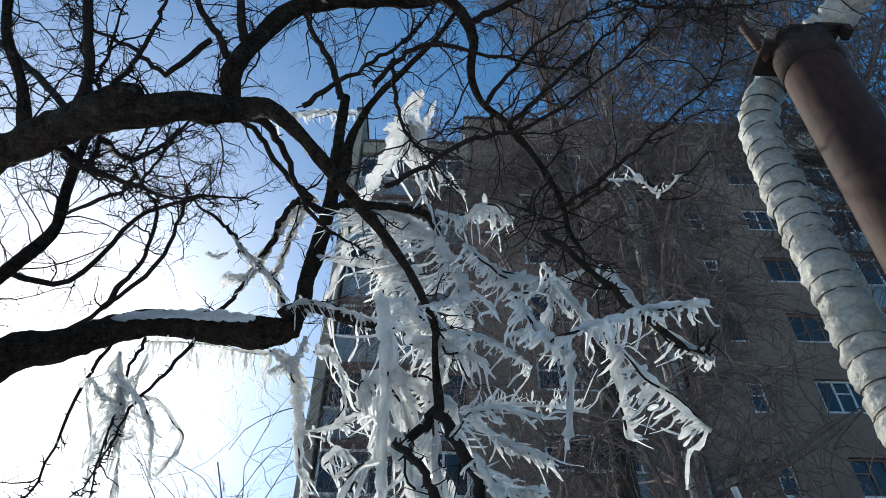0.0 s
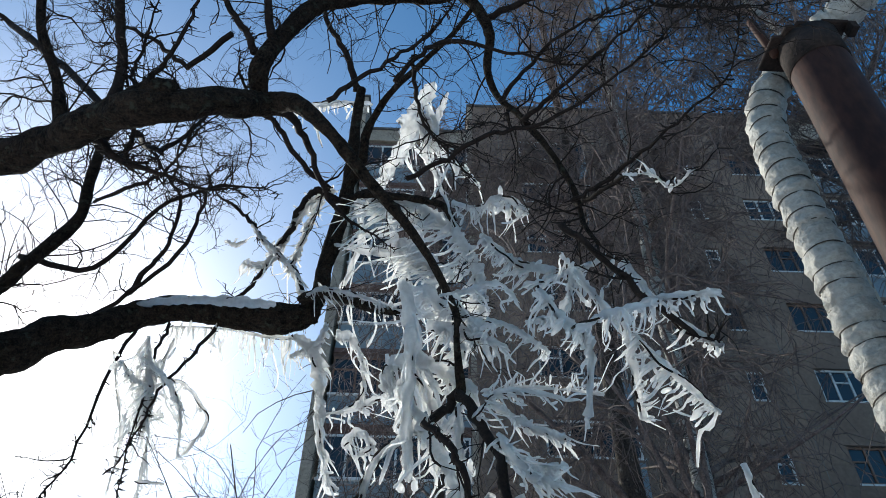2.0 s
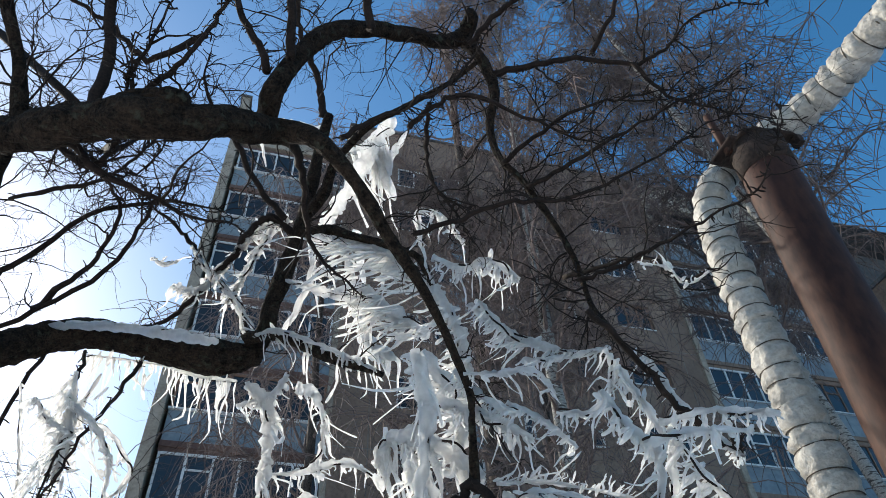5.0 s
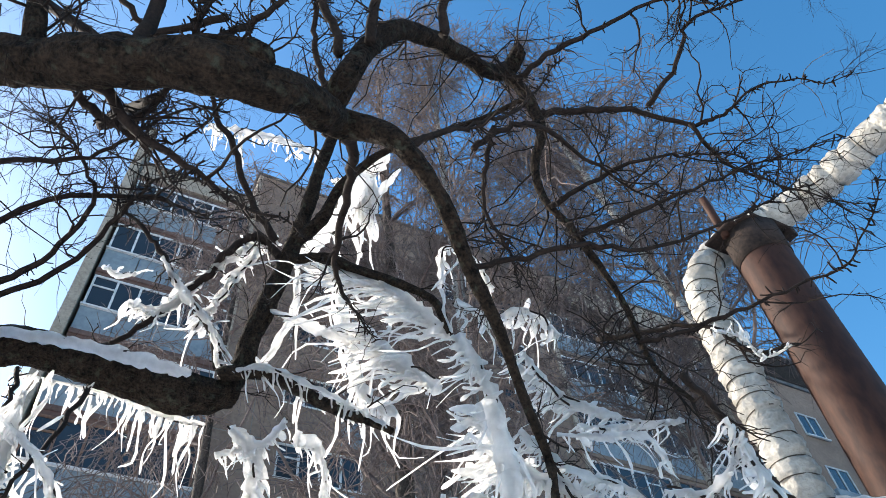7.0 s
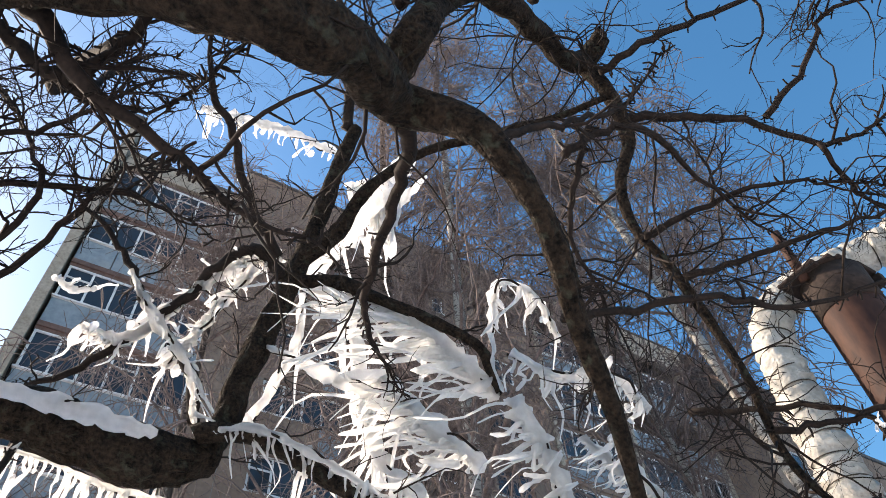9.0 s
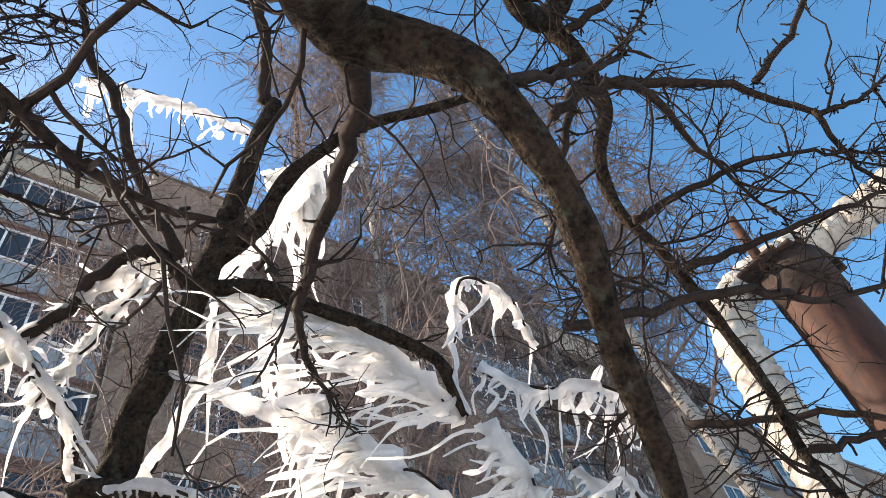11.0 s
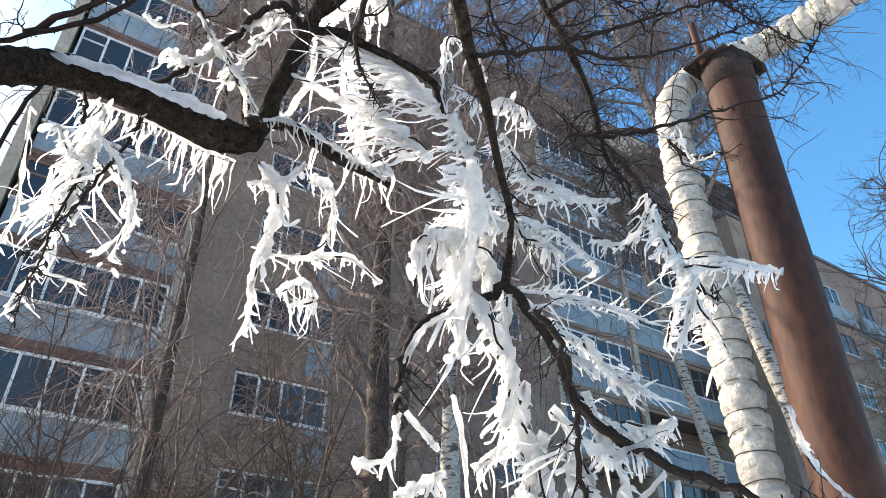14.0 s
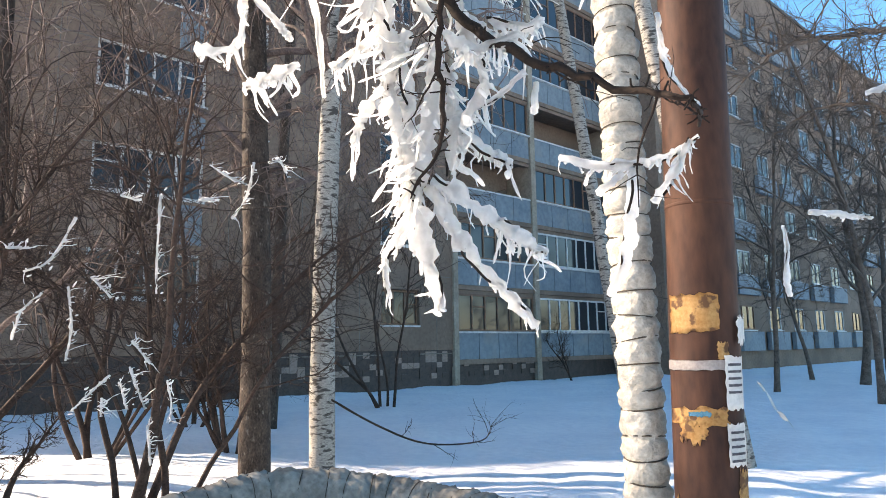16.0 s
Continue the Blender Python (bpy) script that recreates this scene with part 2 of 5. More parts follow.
def crooked(start, way, length, r0, r1, rng, steps=6, bend=0.25, drop=0.0):
    """A twig that wanders: rows of x, y, z, r."""
    way = np.array(way, float)
    way /= np.linalg.norm(way)
    p = np.array(start, float)
    rows = [(*p, r0)]
    for i in range(steps):
        way = way + rng.normal(0, bend, 3) + np.array([0, 0, -drop])
        way /= np.linalg.norm(way)
        p = p + way * length / steps
        rows.append((*p, r0 + (r1 - r0) * (i + 1) / steps))
    return np.array(rows)


def sprout(tubes, line, rng, count, length, r, level=2, spread=0.9, bend=0.25, drop=0.0, sides=4, lift=0.0, lo=0.1):
    """Side twigs along a line, and twigs on those."""
    line = np.asarray(line)
    for q in range(count):
        s = rng.uniform(lo, 1.0) * (len(line) - 1)
        i = min(int(s), len(line) - 2)
        base = line[i] + (line[i + 1] - line[i]) * (s - i)
        along = line[i + 1, :3] - line[i, :3]
        along /= np.linalg.norm(along) + 1e-9
        way = along * 0.6 + rng.normal(0, spread, 3) * 0.7 + np.array([0, 0, lift])
        ln = length * rng.uniform(0.45, 1.25)
        r0 = min(r * rng.uniform(0.7, 1.2), base[3] * 0.8)
        tw = crooked(base[:3], way, ln, r0, r0 * 0.42, rng, 6 if level else 3, bend, drop)
        tubes.add(tw, sides if level else 3, tip=level == 0)
        if level:
            sprout(tubes, tw, rng, rng.integers(3, 7), length * 0.48, r0 * 0.6, level - 1, spread, bend, drop, sides, lift * 0.5)


# ---- ground ----
def snow_height(x, y):
    """Lumpy old snow, rising a little towards the building."""
    z = 0.10 * noise.noise((x * 0.35, y * 0.35, 1.0)) + 0.045 * noise.noise((x * 1.3, y * 1.3, 4.0)) + 0.03 * noise.noise((x * 2.6, y * 2.6, 2.0))
    return z - 0.05


def make_ground():
    bm = bmesh.new()
    xs = [-4000, -800, -150, -40] + [-20 + 0.3 * i for i in range(217)] + [55, 80, 160, 800, 4000]
    ys = [-4000, -800, -150, -40] + [-10 + 0.3 * i for i in range(96)] + [25, 40, 80, 160, 800, 4000]
    rows = [[bm.verts.new((x, y, snow_height(x, y) if -20 <= x <= 45 and -10 <= y <= 18.5 else -0.05)) for x in xs] for y in ys]
    for j in range(len(ys) - 1):
        for i in range(len(xs) - 1):
            bm.faces.new((rows[j][i], rows[j][i + 1], rows[j + 1][i + 1], rows[j + 1][i]))
    return tagged(part("ground", bm, M_SNOW, None, "", True), "lumpy old snow covering the courtyard, part in shade", "snow", kind="structure")


make_ground()

# ---- apartment building ----
FACE = 18.7
ROOF = 28.6
STOREY = 2.78


def make_window(parent, x0, x1, z0, z1, y, frame_mat, bars, rng, sash=True, curtain=True):
    """A glazed opening: reveal, frame, bars, pane and a dim curtain behind."""
    w = new("window")
    w.parent = parent
    bm = bmesh.new()
    f = 0.07
    box(bm, x0, x1, y - 0.03, y + 0.05, z0, z0 + f), box(bm, x0, x1, y - 0.03, y + 0.05, z1 - f, z1)
    for k in range(bars + 1):
        xx = x0 + (x1 - x0 - f) * k / bars
        box(bm, xx, xx + f, y - 0.028, y + 0.048, z0 + f, z1 - f)
    if sash:
        k = rng.integers(0, bars)
        xa, xb = x0 + (x1 - x0 - f) * k / bars + f, x0 + (x1 - x0 - f) * (k + 1) / bars
        box(bm, xa, xb, y - 0.026, y + 0.046, z1 - 0.5, z1 - 0.45)
    part("window_frame", bm, frame_mat, w)
    mesh_part("pane", box_mesh(x0 + 0.02, x1 - 0.02, y + 0.012, y + 0.02, z0 + 0.02, z1 - 0.02), M_GLASS, w, smooth=False)
    bm = bmesh.new()
    box(bm, x0 - 0.05, x1 + 0.05, y - 0.14, y - 0.031, z0 - 0.06, z0 - 0.005)
    part("window_sill", bm, M_FRAME, w)
    return w


def make_building():
    rng = np.random.default_rng(5)
    house = thing("apartment_building", "tall grey-brown concrete panel apartment block with glazed blue loggias", "building", (10, FACE, 0))
    # openings of the flat wall: x range, window bottom height over the storey floor, height
    flat = [(4.5, 7.45, 1.44, 1.3, 4, "w"), (8.95, 9.4, 0.85, 1.0, 1, "w"), (11.37, 11.95, 0.8, 1.15, 1, "b"), (13.7, 15.4, 0.85, 1.25, 3, "b")]
    floors = 9
    base = 1.25
    # flat wall of panels, pieced around the openings
    cols = [2.45, 4.5, 7.45, 8.95, 9.4, 11.37, 11.95, 13.7, 15.4, 17.0]
    bm = bmesh.new()
    for c in range(len(cols) - 1):
        a, b = cols[c], cols[c + 1]
        op = [o for o in flat if abs(o[0] - a) < 0.01]
        if not op:
            box(bm, a, b, FACE, FACE + 0.35, base, ROOF)
            continue
        z = base
        for k in range(floors):
            lo = base + k * STOREY + op[0][2]
            box(bm, a, b, FACE, FACE + 0.35, z, lo)
            z = lo + op[0][3]
        box(bm, a, b, FACE, FACE + 0.35, z, ROOF)
    part("wall", bm, M_WALL, house, "grey-brown pebbled concrete panels")
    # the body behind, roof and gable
    # solid core; its dark colour stands in for room shade
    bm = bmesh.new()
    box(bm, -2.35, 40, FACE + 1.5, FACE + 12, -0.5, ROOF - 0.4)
    part("inner_wall", bm, M_INSIDE, house, "solid block coloured dark for the dim rooms behind the windows")
    for x0, x1, y0, y1, z1 in ((-2.75, -2.4, -0.25, 12.3, 28.75), (2.25, 2.45, 0.0, 1.6, ROOF), (17.0, 17.25, -0.1, 1.6, ROOF), (21.65, 21.95, -0.12, 1.6, ROOF), (27.6, 27.9, -0.12, 12.0, ROOF)):
        bm = bmesh.new()
        box(bm, x0, x1, FACE + y0, FACE + y1, -0.5, z1, 0.01)
        part("pier", bm, M_BRICK, house, "light brick pier between the loggias")
    for x0, x1, z0, z1 in ((-2.3, 2.25, 25.8, 26.55), (17.25, 21.65, ROOF - 1.6, ROOF), (21.95, 27.6, ROOF - 1.6, ROOF)):
        bm = bmesh.new()
        box(bm, x0, x1, FACE - 0.03, FACE + 0.3, z0, z1, 0.01)
        part("parapet", bm, M_BRICK, house)
    bm = bmesh.new()
    box(bm, -2.3, 2.25, FACE - 0.12, FACE + 12, 26.552, 26.65)
    box(bm, 2.2, 40, FACE - 0.1, FACE + 12, ROOF + 0.002, ROOF + 0.1)
    box(bm, -2.82, -2.33, FACE - 0.33, FACE + 12, 28.752, 28.85)
    part("roof", bm, M_ROOF, house, "dark metal roof edge")
    # recessed joints between panels
    bm = bmesh.new()
    for k in range(floors + 1):
        z = base + k * STOREY - 0.15
        for a, b in ((2.47, 4.48), (7.47, 8.93), (9.42, 11.35), (11.97, 13.68), (15.42, 16.98)):
            box(bm, a, b, FACE - 0.006, FACE + 0.02, z, z + 0.035)
    for x in (8.2, 10.6, 12.8, 16.2, 3.6):
        box(bm, x, x + 0.03, FACE - 0.005, FACE + 0.02, base, ROOF - 0.05)
    part("panel_joint", bm, M_JOINT, house)
    # windows of the flat wall
    for k in range(floors):
        z = base + k * STOREY
        for a, b, lo, h, bars, col in flat:
            make_window(house, a + 0.02, b - 0.02, z + lo + 0.02, z + lo + h - 0.02, FACE + 0.12, M_FRAME if (col == "w" or (k and rng.random() < 0.6)) else M_WOODFRAME, bars, rng)
        # the blue apron under the wide window
        bm = bmesh.new()
        box(bm, 6.6, 7.4, FACE - 0.05, FACE - 0.004, z + 0.2, z + 1.3)
        part("apron_panel", bm, M_BLUE, house)
    # loggias
    for x0, x1, top, split in ((-2.3, 2.25, 25.75, 6), (17.25, 21.65, ROOF - 1.6, 6), (21.95, 27.6, ROOF - 1.6, 8)):
        for k in range(floors):
            z = top - (k + 1) * STOREY if x0 < 0 else 0.85 + 2.79 * k
            if z < -0.3 or z > 25.5:
                continue
            lg = new("loggia")
            lg.parent = house
            bm = bmesh.new()
            box(bm, x0, x1, FACE - 0.06, FACE + 1.5, z - 0.16, z + 0.02)
            part("slab", bm, M_SLAB if x0 < 0 else M_WALL, lg)
            n = 4 if x1 - x0 < 5 else 5
            for q in range(n):
                a, b = x0 + (x1 - x0) * q / n, x0 + (x1 - x0) * (q + 1) / n
                mesh_part("panel", box_mesh(a + 0.015, b - 0.015, FACE - 0.03, FACE + 0.02, z + 0.03, z + 1.0), M_BLUE, lg, smooth=False)
            bm = bmesh.new()
            box(bm, x0, x1, FACE - 0.05, FACE + 0.06, z + 1.0, z + 1.06)
            part("rail", bm, M_FRAME, lg)
            kind = rng.random()
            if kind < 0.8 or x0 < 0:
                make_window(lg, x0 + 0.03, x1 - 0.03, z + 1.07, z + STOREY - 0.3, FACE + 0.02, M_FRAME if rng.random() < 0.8 else M_WOODFRAME, split, rng)
            bm = bmesh.new()
            box(bm, x0, x1, FACE + 0.0, FACE + 0.2, z + STOREY - 0.3, z + STOREY - 0.16)
            part("lintel", bm, M_SLAB if x0 < 0 else M_WALL, lg)
            mesh_part("back_wall", box_mesh(x0, x1, FACE + 1.3, FACE + 1.45, z, z + STOREY - 0.2), M_WALL, lg, smooth=False)
    # tiled plinth
    bm = bmesh.new()
    box(bm, 2.45, 40, FACE + 0.06, FACE + 0.5, -0.6, base)
    box(bm, -2.3, 2.45, FACE + 0.0, FACE + 0.5, -0.6, 0.4)
    plinth = part("plinth", bm, M_PLINTH, house, "dark plinth with a mosaic of tiles")
    tile = box_mesh(0, 0.26, 0, 0.05, 0, 0.19, "tile")
    pale = box_mesh(0, 0.26, 0, 0.05, 0, 0.19, "tile")
    tile.materials.append(M_PLINTH), pale.materials.append(M_PLINTH2)
    for i in range(58):
        for j in range(5):
            if rng.random() < 0.34:
                continue
            t = new("tile", pale if rng.random() < 0.3 else tile)
            t.parent = plinth
            t.location = (6.5 + i * 0.27, FACE + 0.02 + 0.01 * rng.random(), 0.25 + j * 0.19)
    return house


make_building()


def make_wing():
    """The next block, set back and turned, in shade."""
    rng = np.random.default_rng(8)
    wing = thing("apartment_wing", "pale concrete apartment block further along the courtyard", "building", (27.9, FACE, 0))
    bm = bmesh.new()
    box(bm, 27.9, 70, FACE - 2.5, FACE + 9, -0.5, 22.8)
    part("wall", bm, M_WALL, wing)
    bm = bmesh.new()
    box(bm, 27.8, 70.2, FACE - 2.6, FACE + 9, 22.8, 23.0)
    part("roof", bm, M_ROOF, wing)
    for k in range(7):
        z = 1.2 + k * 2.95
        for x in (29, 32, 35.5, 39, 42.5, 46, 49.5, 53, 57, 61, 65):
            make_window(wing, x, x + 1.5, z + 0.8, z + 2.1, FACE - 2.52, M_WINGFRAME if rng.random() < 0.7 else M_WOODFRAME, 2, rng, False)
            if rng.random() < 0.5:
                bm = bmesh.new()
                box(bm, x - 0.6, x + 2.0, FACE - 2.8, FACE - 2.56, z - 0.3, z + 0.7)
                part("apron_panel", bm, M_BLUE, wing)
    return wing


make_wing()

# ---- steel post and wrapped pipes ----
PX, PY = 3.415, 2.10


def axis(z):
    """The post leans a little."""
    return PX - 0.20 + 0.20 * z / 5.85, PY + 0.06 - 0.06 * z / 5.85


def make_post():
    rng = np.random.default_rng(2)
    post = thing("steel_post", "thick rusty brown steel pipe post standing in snow", "post", (PX, PY, 0))
    t = Tubes()
    zs = np.concatenate([np.linspace(-0.3, 5.83, 24)])
    t.add([(*axis(z), z, 0.182) for z in zs], 28)
    part_ob = mesh_part("post_tube", t.mesh("post_tube"), M_RUST, post)
    t = Tubes()
    t.add([(*axis(z), z, r) for z, r in ((5.58, 0.183), (5.581, 0.189), (5.87, 0.193), (5.871, 0.155))], 28, 0.012, rng)
    mesh_part("scorched_collar", t.mesh("scorched_collar"), M_DARKSTEEL, post, "black scorched steel top")
    bm = bmesh.new()
    for x0, x1, y0, y1 in ((-0.26, 0.05, -0.06, 0.21), (-0.14, 0.19, -0.17, 0.12), (0.02, 0.21, -0.19, -0.05), (-0.2, 0.0, -0.14, 0.02)):
        d = 0.004 * rng.uniform(-1, 1)
        box(bm, PX + x0, PX + x1, PY + y0, PY + y1, 5.873 + d, 5.9 + d, 0.008)
    box(bm, PX + 0.19, PX + 0.24, PY - 0.20, PY - 0.12, 5.79, 5.87, 0.004)
    part("cap_plate", bm, M_DARKSTEEL, post, "torn dark steel plate")
    t = Tubes()
    t.add([(PX - 0.20, PY + 0.06, 5.84, 0.030), (PX - 0.24, PY + 0.04, 6.02, 0.031), (PX - 0.28, PY + 0.02, 6.22, 0.029)], 10)
    mesh_part("peg", t.mesh("peg"), M_RUST, post, "short steel peg beside the plate")
    t = Tubes()
    t.add([(*axis(z), z, r) for z, r in ((2.10, 0.182), (2.104, 0.1845), (2.118, 0.1845), (2.122, 0.182))], 28, 0.006, rng)
    mesh_part("weld_seam", t.mesh("weld_seam"), M_RUST, post)

    def patch(name, a0, a1, z0, z1, mat, off, ragged, label=""):
        bm = bmesh.new()
        n, m = 12, 8
        g = []
        for j in range(m + 1):
            row = []
            for i in range(n + 1):
                a = radians(a0 + (a1 - a0) * i / n)
                z = z0 + (z1 - z0) * j / m
                if j in (0, m):
                    z += rng.uniform(-ragged, ragged)
                if i in (0, n):
                    a += rng.uniform(-ragged, ragged) * 3
                row.append(bm.verts.new((axis(z)[0] + (0.182 + off) * math.cos(a), axis(z)[1] + (0.182 + off) * math.sin(a), z)))
            g.append(row)
        for j in range(m):
            for i in range(n):
                bm.faces.new((g[j][i], g[j][i + 1], g[j + 1][i + 1], g[j + 1][i]))
        bmesh.ops.solidify(bm, geom=bm.faces[:], thickness=0.0015)
        return part(name, bm, mat, post, label, True)

    patch("torn_notice", 142, 232, 1.42, 1.62, M_LABEL, 0.004, 0.012, "torn ochre paper remains")
    patch("tape_band", 112, 250, 1.22, 1.27, M_TAPE, 0.005, 0.004, "greyish tape wound round")
    patch("torn_notice", 135, 240, 0.93, 1.03, M_LABEL, 0.004, 0.02)
    patch("torn_notice", 226, 246, 1.27, 1.36, M_LABEL, 0.004, 0.01)
    for z0, z1 in ((1.02, 1.29), (0.74, 0.95)):
        nt = patch("notice", 236, 274, z0, z1, M_PAPER, 0.012, 0.008, "white paper notice with small print")
        for q in range(5):
            patch("print_line", 240, 268, z1 - 0.05 - q * 0.035, z1 - 0.037 - q * 0.035, M_INK, 0.0155, 0.001)
    patch("notice", 262, 290, 1.36, 1.5, M_PAPER, 0.02, 0.03, "crumpled white scrap")
    patch("torn_notice", 160, 205, 0.86, 0.95, M_LABEL, 0.004, 0.025)
    patch("torn_notice", 255, 285, 0.55, 0.72, M_LABEL, 0.004, 0.02)
    patch("torn_notice", 140, 190, 0.48, 0.56, M_LABEL, 0.004, 0.03)
    patch("blue_scrap", 178, 212, 0.985, 1.01, M_BLUEINK, 0.0075, 0.006, "torn blue printed scrap")
    bm = bmesh.new()
    rows = [[bm.verts.new((PX - 0.11 + 0.09 * u + 0.03 * w, PY - 0.2 - 0.11 * u - 0.02 * w, 1.16 - 0.22 * u - 0.05 * w + 0.02 * math.sin(u * 9))) for w in (0, 1)] for u in np.linspace(0, 1, 9)]
    for a, b2 in zip(rows[:-1], rows[1:]):
        bm.faces.new((a[0], a[1], b2[1], b2[0]))
    bmesh.ops.solidify(bm, geom=bm.faces[:], thickness=0.001)
    part("loose_strip", bm, M_PAPER, post, "loose strip of white film", True)
    return post


make_post()


def wrapped_pipe(name, label, line, r, pitch, seed, puff=0.12, cloth=M_WRAP):
    """Cloth insulation puffed between turns of binding wire."""
    rng = np.random.default_rng(seed)
    line = np.asarray(line, float)
    seg = np.linalg.norm(np.diff(line, axis=0), axis=1)
    s = np.concatenate([[0], np.cumsum(seg)])
    total = s[-1]
    pipe = thing(name, label, "pipe", line[0])
    marks, u = [0.0], 0.0
    while u < total:
        u += pitch * rng.uniform(0.75, 1.25)
        marks.append(min(u, total))
    rows = []
    for a, b in zip(marks[:-1], marks[1:]):
        fat = rng.uniform(0.6, 1.5) * puff
        for k in range(8):
            w = k / 8
            rows.append((a + (b - a) * w, r * (1 + fat * (math.sin(math.pi * w) ** 0.6 if k else -0.35))))
    rows.append((total, r))
    p = np.array([[np.interp(q, s, line[:, c]) for c in range(3)] + [rr] for q, rr in rows])
    t = Tubes()
    t.add(p, 30, 0.02, rng, lumps=0.17, size=0.045)
    mesh_part("cloth_wrap", t.mesh("cloth_wrap"), cloth, pipe)
    for a in marks[1:-1]:
        c = np.array([np.interp(a, s, line[:, k]) for k in range(3)])
        d = np.array([np.interp(min(a + 0.02, total), s, line[:, k]) for k in range(3)]) - np.array([np.interp(max(a - 0.02, 0), s, line[:, k]) for k in range(3)])
        d /= np.linalg.norm(d)
        tilt = rng.normal(0, 0.10, 3)
        d = d + tilt
        d /= np.linalg.norm(d)
        e = np.cross(d, (0.3, 0.9, 0.2))
        e /= np.linalg.norm(e)
        g = np.cross(d, e)
        ang = np.linspace(0, 2 * math.pi, 25)
        ring = [(*(c + r * 1.035 * (e * math.cos(x) + g * math.sin(x))), 0.0045) for x in ang]
        tt = Tubes()
        tt.add(ring, 4)
        mesh_part("binding_wire", tt.mesh("binding_wire"), M_WIRE, pipe)
    return pipe


def bow(points, n=8):
    return smooth_line([(*q, 0.1) for q in points], n)[:, :3]


wrapped_pipe("wrapped_riser_pipe", "upright heating pipe in crumpled white cloth bound with wire", bow([(3.24, 2.52, -0.2), (3.22, 2.53, 1.2), (3.20, 2.55, 2.6), (3.18, 2.55, 4.0), (3.18, 2.55, 5.2), (3.25, 2.51, 5.75), (3.43, 2.36, 6.01), (3.63, 2.10, 6.11), (3.76, 1.85, 6.13), (3.82, 1.5, 6.13), (3.83, 0.6, 6.11), (3.83, -1.5, 6.09), (3.83, -9, 6.07)]), 0.114, 0.14, 3)
# the ground pipe's darker cloth colour carries its backlit shade
wrapped_pipe("wrapped_ground_pipe", "thick cloth-wrapped heating pipe lying low over snow", bow([(-7.0, 6.6, -0.1), (-2.0, 6.2, -0.08), (0.9, 6.0, -0.06), (2.0, 5.92, 0.05), (2.7, 5.82, 0.13), (3.25, 5.5, 0.09), (3.7, 4.9, 0.0), (3.8, 3.8, -0.04), (3.5, 2.95, -0.08), (3.33, 2.55, -0.1)]), 0.19, 0.2, 4, 0.06, M_WRAP_BACKLIT)


# ---- fruit tree limbs: centre line and thickness, metres ----
BOUGHS = {}
BOUGHS["limb"] = [(-0.98, 1.80, 4.13, 0.075), (-0.61, 1.61, 4.10, 0.073), (-0.34, 1.50, 4.10, 0.071), (-0.15, 1.53, 4.16, 0.068), (0.08, 1.69, 4.41, 0.056), (0.27, 1.61, 4.29, 0.039), (0.45, 1.66, 4.13, 0.030), (0.62, 1.79, 3.98, 0.027), (0.78, 1.90, 3.84, 0.021), (0.92, 2.02, 3.69, 0.018), (1.02, 2.07, 3.48, 0.016), (1.03, 2.09, 3.33, 0.015)]
BOUGHS["stub"] = [(-0.47, 1.54, 4.19, 0.046), (-0.33, 1.46, 4.16, 0.044), (-0.24, 1.43, 4.14, 0.041)]
BOUGHS["riser"] = [(0.04, 1.66, 4.44, 0.043), (0.06, 1.54, 4.52, 0.043), (0.13, 1.52, 4.81, 0.043), (0.27, 1.50, 5.04, 0.043), (0.55, 1.57, 5.30, 0.042), (0.85, 1.66, 5.51, 0.040), (1.01, 1.66, 5.64, 0.044), (1.04, 1.55, 5.71, 0.039)]
BOUGHS["drooping_branch"] = [(1.00, 1.67, 5.64, 0.038), (1.14, 1.70, 5.42, 0.032), (1.20, 1.75, 5.25, 0.026), (1.19, 1.86, 5.07, 0.022), (1.25, 1.92, 4.88, 0.018), (1.37, 1.92, 4.69, 0.018), (1.49, 1.94, 4.45, 0.016), (1.57, 1.96, 4.27, 0.014), (1.62, 1.99, 4.13, 0.014), (1.62, 1.97, 3.94, 0.012), (1.64, 1.88, 3.73, 0.009)]
BOUGHS["stem"] = [(0.12, 3.27, 4.30, 0.066), (0.17, 3.22, 4.51, 0.053), (0.22, 3.12, 4.88, 0.052), (0.28, 3.04, 5.12, 0.048), (0.31, 2.87, 5.42, 0.041), (0.33, 2.69, 5.73, 0.035), (0.35, 2.59, 5.89, 0.032)]
BOUGHS["stem_top"] = [(0.31, 2.62, 5.90, 0.029), (0.28, 2.52, 6.00, 0.026), (0.20, 2.39, 6.12, 0.022), (0.09, 2.27, 6.23, 0.019), (0.03, 2.12, 6.39, 0.016)]
BOUGHS["stem_fork"] = [(0.30, 2.96, 5.25, 0.039), (0.39, 2.80, 5.32, 0.037), (0.42, 2.64, 5.42, 0.029), (0.50, 2.50, 5.50, 0.023), (0.62, 2.35, 5.56, 0.021), (0.78, 2.14, 5.51, 0.018), (0.97, 1.90, 5.46, 0.015), (1.09, 1.70, 5.43, 0.012)]
BOUGHS["low_limb"] = [(-0.92, 3.23, 4.26, 0.082), (-0.69, 3.26, 4.34, 0.086), (-0.34, 3.30, 4.35, 0.095), (-0.09, 3.29, 4.31, 0.099), (0.12, 3.27, 4.30, 0.078)]
BOUGHS["low_spur"] = [(0.07, 3.19, 4.38, 0.037), (0.23, 3.06, 4.35, 0.031), (0.40, 3.00, 4.26, 0.028), (0.59, 2.94, 4.15, 0.025), (0.82, 2.85, 4.03, 0.016)]
